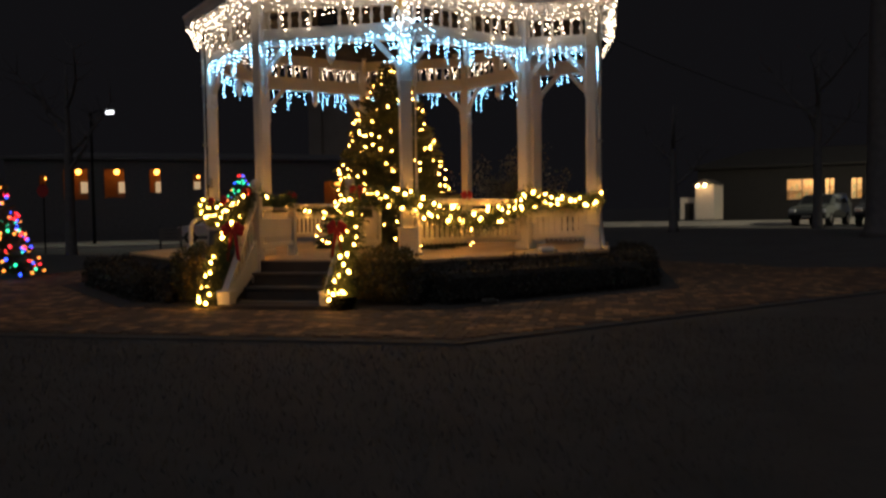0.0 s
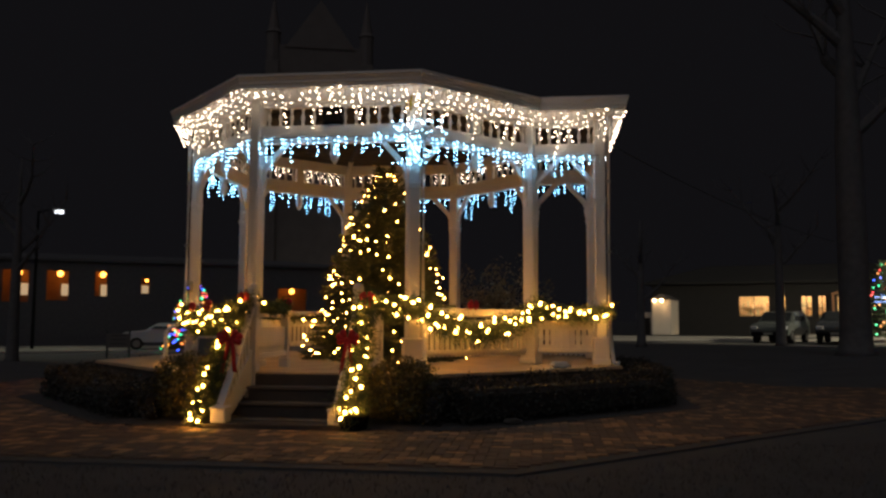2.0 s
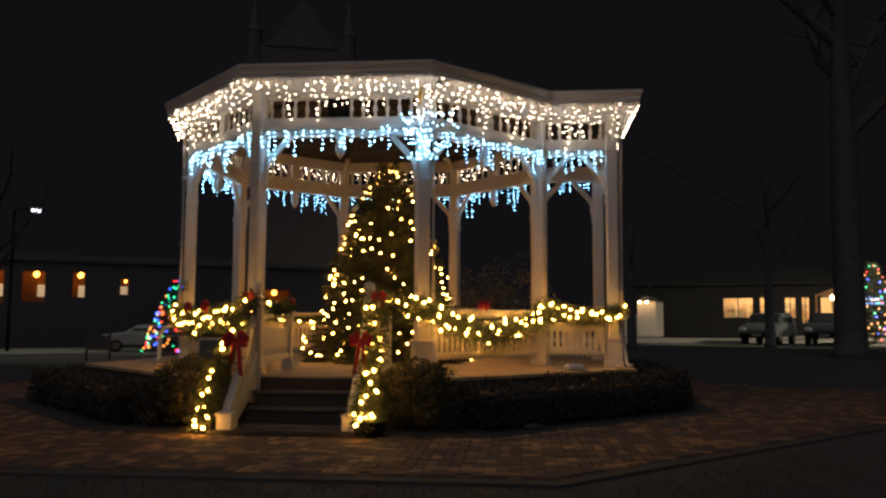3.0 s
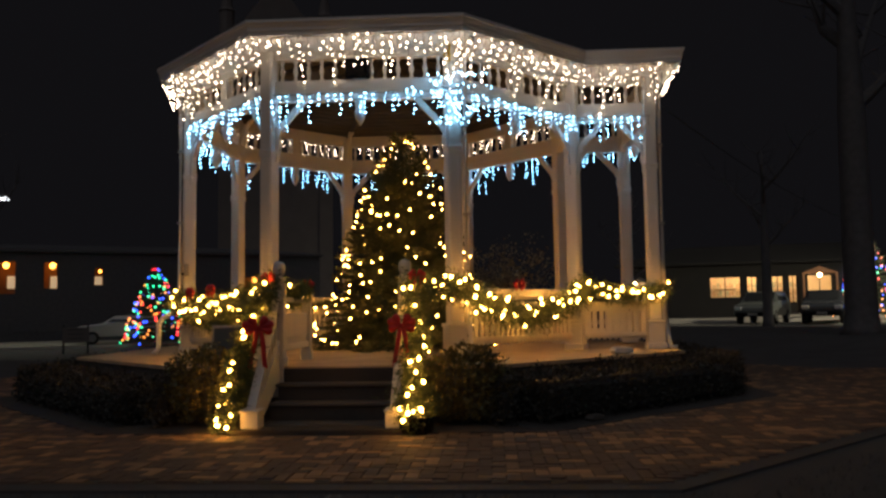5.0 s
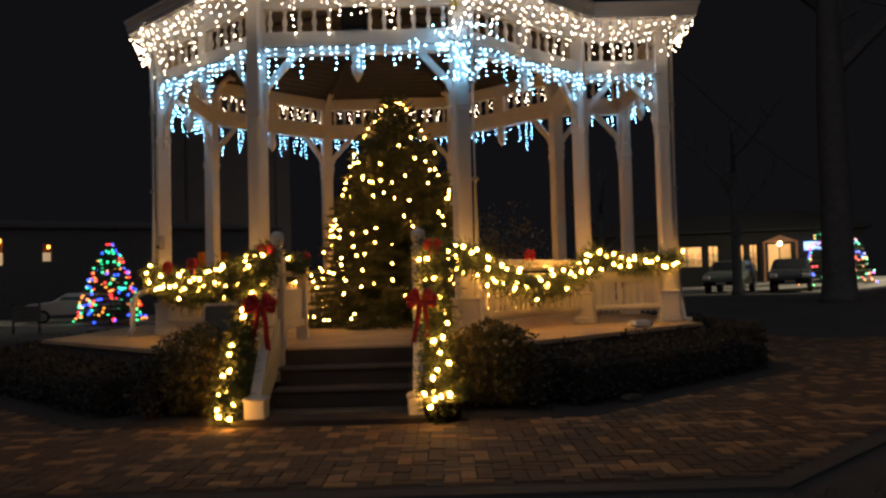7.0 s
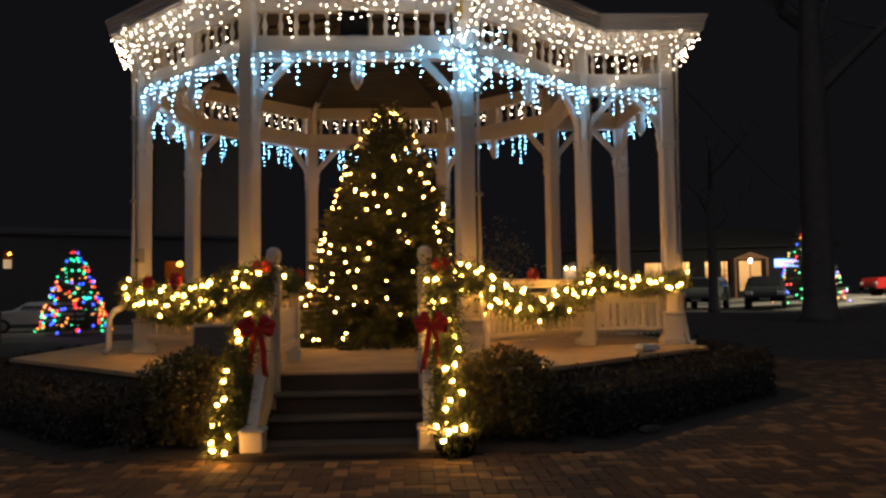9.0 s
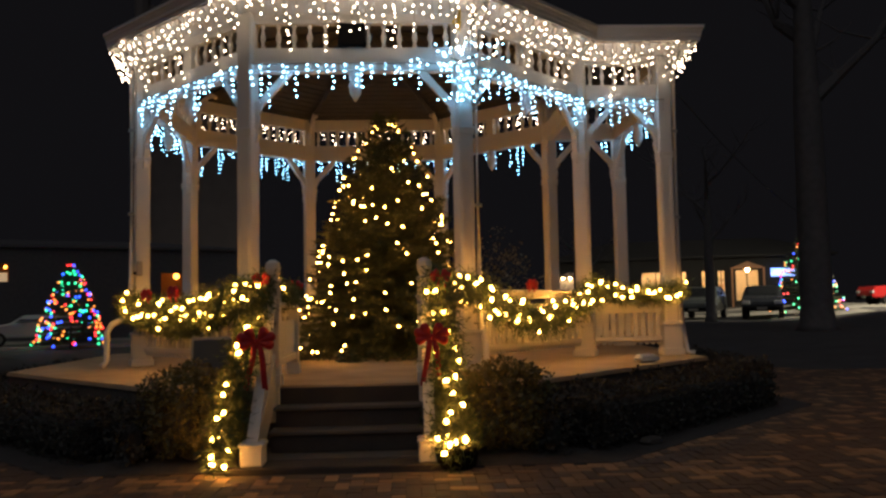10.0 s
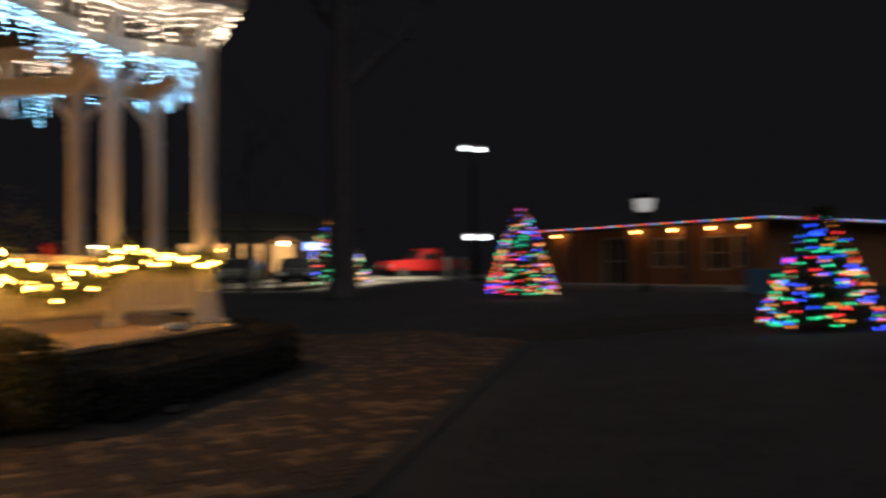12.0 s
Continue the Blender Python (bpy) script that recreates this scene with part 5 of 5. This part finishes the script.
# ---------------------------------------------------------------- vehicles
def car(x, y, turn, paint, label, truck=False, category="car", length=4.4, height=1.62):
    t = thing("pickup_truck" if truck else "parked_car", pose(x, y, gz(x, y) + 0.03, 0, 0, turn), label, category)
    L, w = length / 2, 0.88
    if truck:
        prof = [(-L, 0.45), (L, 0.45), (L, 0.75), (L - 0.1, 1.02), (0.75, 1.1), (0.3, 1.75), (-0.75, 1.78), (-0.85, 1.12), (-L, 1.1)]
    else:
        prof = [(-L, 0.4), (L, 0.38), (L, 0.72), (L - 0.18, 0.92), (0.95, 1.02), (0.3, height - 0.04), (-1.5, height), (-L + 0.1, 1.1)]
    b = bmesh.new()
    lo = [b.verts.new((px, -w * (0.84 if pz > 1.2 else 1), pz)) for px, pz in prof]
    hi = [b.verts.new((px, w * (0.84 if pz > 1.2 else 1), pz)) for px, pz in prof]
    b.faces.new(lo)
    b.faces.new(hi[::-1])
    for k in range(len(prof)):
        b.faces.new((lo[k], hi[k], hi[(k + 1) % len(prof)], lo[(k + 1) % len(prof)]))
    bmesh.ops.recalc_face_normals(b, faces=b.faces)
    bmesh.ops.bevel(b, geom=b.edges[:], offset=0.05, segments=2, affect="EDGES")
    body = part("body", b, paint, t)
    for s in (-1, 1):
        ys = s * w * 0.9
        spans = ((-0.65, 0.25),) if truck else ((-1.35, -0.55), (-0.48, 0.35))
        for a, c in spans:
            gb = bmesh.new()
            q = [(a, 1.12), (c + 0.32, 1.1), (c, height - 0.12 if not truck else 1.65), (a + 0.1, height - 0.12 if not truck else 1.68)]
            f0 = [gb.verts.new((px, s * (w - 0.02 - 0.14 * (pz > 1.3)), pz)) for px, pz in q]
            f1 = [gb.verts.new((px, s * (w + 0.012 - 0.14 * (pz > 1.3)), pz)) for px, pz in q]
            gb.faces.new(f0)
            gb.faces.new(f1[::-1])
            for k in range(4):
                gb.faces.new((f0[k], f1[k], f1[(k + 1) % 4], f0[(k + 1) % 4]))
            part("side_window", gb, GLASS, t)
        part("headlight", boxes((L - 0.12, L + 0.015, s * 0.68 - 0.16, s * 0.68 + 0.16, 0.66, 0.82), bevel=0.02), HEAD, t, "clear headlight")
        part("tail_light", boxes((-L - 0.015, -L + 0.08, s * 0.72 - 0.1, s * 0.72 + 0.1, 0.75, 1.0), bevel=0.02), TAIL, t, "red tail light")
    wsx = 0.62 if not truck else 0.52
    part("windscreen", boxes((-0.012, 0.012, -0.66, 0.66, -0.3, 0.3), bevel=0.004), GLASS, t, m=pose(wsx + 0.03, 0, 1.3 if not truck else 1.43, 0, -48 if not truck else -35, 0))
    part("bumper", boxes((L - 0.08, L + 0.07, -0.8, 0.8, 0.36, 0.56), bevel=0.03), BLACK, t)
    part("number_plate", boxes((L + 0.07, L + 0.08, -0.22, 0.22, 0.42, 0.53)), SIGN, t)
    for px in (-L + 0.85, L - 0.85):
        for s in (-1, 1):
            wb = bmesh.new()
            tube(wb, [(px, s * (w - 0.2), 0.32), (px, s * (w + 0.02), 0.32)], 0.33, 18)
            wl = part("wheel", wb, TYRE, t)
            rb = bmesh.new()
            tube(rb, [(px, s * (w + 0.015), 0.32), (px, s * (w + 0.03), 0.32)], 0.2, 12)
            part("rim", rb, RIM, wl)
    return t


car(15.2, 27.4, 240, CARS, "parked silver hatchback beside the road", height=1.58)
car(17.5, 25.6, 245, CARD, "parked dark hatchback facing the common", height=1.56)
car(27.3, 29.3, 178, CARR, "red pickup truck standing by the road", True, "truck", 5.4)

car(-17.4, 27.3, 205, CARW, "white saloon car standing at the roadside", height=1.46)

# lamps of the place
lamp("street_light_glow", "SPOT", (-22.4, 25.2, 6.9), 420, (0.95, 0.95, 0.72), 0.2, (-20.5, 23.5, 0), 105)
lamp("parking_light_glow", "SPOT", (24.4, 21.2, 7.3), 6000, (1.0, 0.88, 0.64), 0.25, (19, 31.5, 0), 96)

# ---------------------------------------------------------------- clay pavers, last
def paver_mesh(w, d):
    b = bmesh.new()
    box(b, -w / 2, w / 2, -d / 2, d / 2, 0.0, 0.03)
    bmesh.ops.delete(b, geom=[f for f in b.faces if f.normal.z < -0.5], context="FACES")
    bmesh.ops.bevel(b, geom=[e for e in b.edges if all(q.co.z > 0.02 for q in e.verts)], offset=0.004, segments=1, affect="EDGES")
    return mesh_of("paver", b, BRICK)


U = 0.112
ALONG, ACROSS = paver_mesh(2 * U - 0.004, U - 0.004), paver_mesh(U - 0.004, 2 * U - 0.004)
rng = random.Random(11)
single, verts, faces = 0, [], []
span = int(2 * APRON / U)
for i in range(-span, span):
    for j in range(-span // 2, span // 2):
        for kind, (ox, oy, w, d) in enumerate(((1.0, 0.5, 2, 1), (0.5, 2.0, 1, 2))):
            x, y = (i + 2 * j + ox) * U, (i - 2 * j + oy) * U
            if not in_pave(x, y) or in_oct(x, y, BED + 0.02):
                continue
            if abs(x) < 1.08 and -6.05 < y < -5:
                continue
            dz = rng.uniform(-0.003, 0.003)
            if -1.6 < x < 1.5 and -7.6 < y < -5.9 and single < 300:
                part("paver", (ALONG, ACROSS)[kind], None, paving, m=pose(x, y, 0.01 + dz, rng.uniform(-0.7, 0.7), rng.uniform(-0.7, 0.7), 0))
                single += 1
                continue
            n = len(verts)
            a, c, z, g = w * U / 2 - 0.002, d * U / 2 - 0.002, 0.04 + dz, 0.004
            verts += [(x - a, y - c, 0.004), (x + a, y - c, 0.004), (x + a, y + c, 0.004), (x - a, y + c, 0.004),
                      (x - a + g, y - c + g, z), (x + a - g, y - c + g, z), (x + a - g, y + c - g, z + rng.uniform(-0.002, 0.002)), (x - a + g, y + c - g, z)]
            faces += [(n + 4, n + 5, n + 6, n + 7), (n, n + 1, n + 5, n + 4), (n + 1, n + 2, n + 6, n + 5), (n + 2, n + 3, n + 7, n + 6), (n + 3, n, n + 4, n + 7)]
field = part("paver_field", soup("paver_field", verts, faces, BRICKJ), None, paving)
tagged(field, "worn red and tan clay pavers", "", "", "stuff")

# grass blades along the near lawn
rr = np.random.default_rng(4)
n = 26000
x, y = rr.uniform(-6, 10, n), rr.uniform(-14.5, -6, n)
keep = np.array([not in_pave(a, b) and not in_oct(a, b, PAVE + 0.3) for a, b in zip(x, y)])
roots = np.stack([x[keep], y[keep], np.zeros(keep.sum())], axis=1)
d = rr.normal(scale=0.45, size=roots.shape)
d[:, 2] = 1
solid("grass", needle_mesh("grass", needles(roots, d, 0.06, 0.008, rr), GRASS), GRASS, "short dark winter grass of the common", "grass", "stuff")
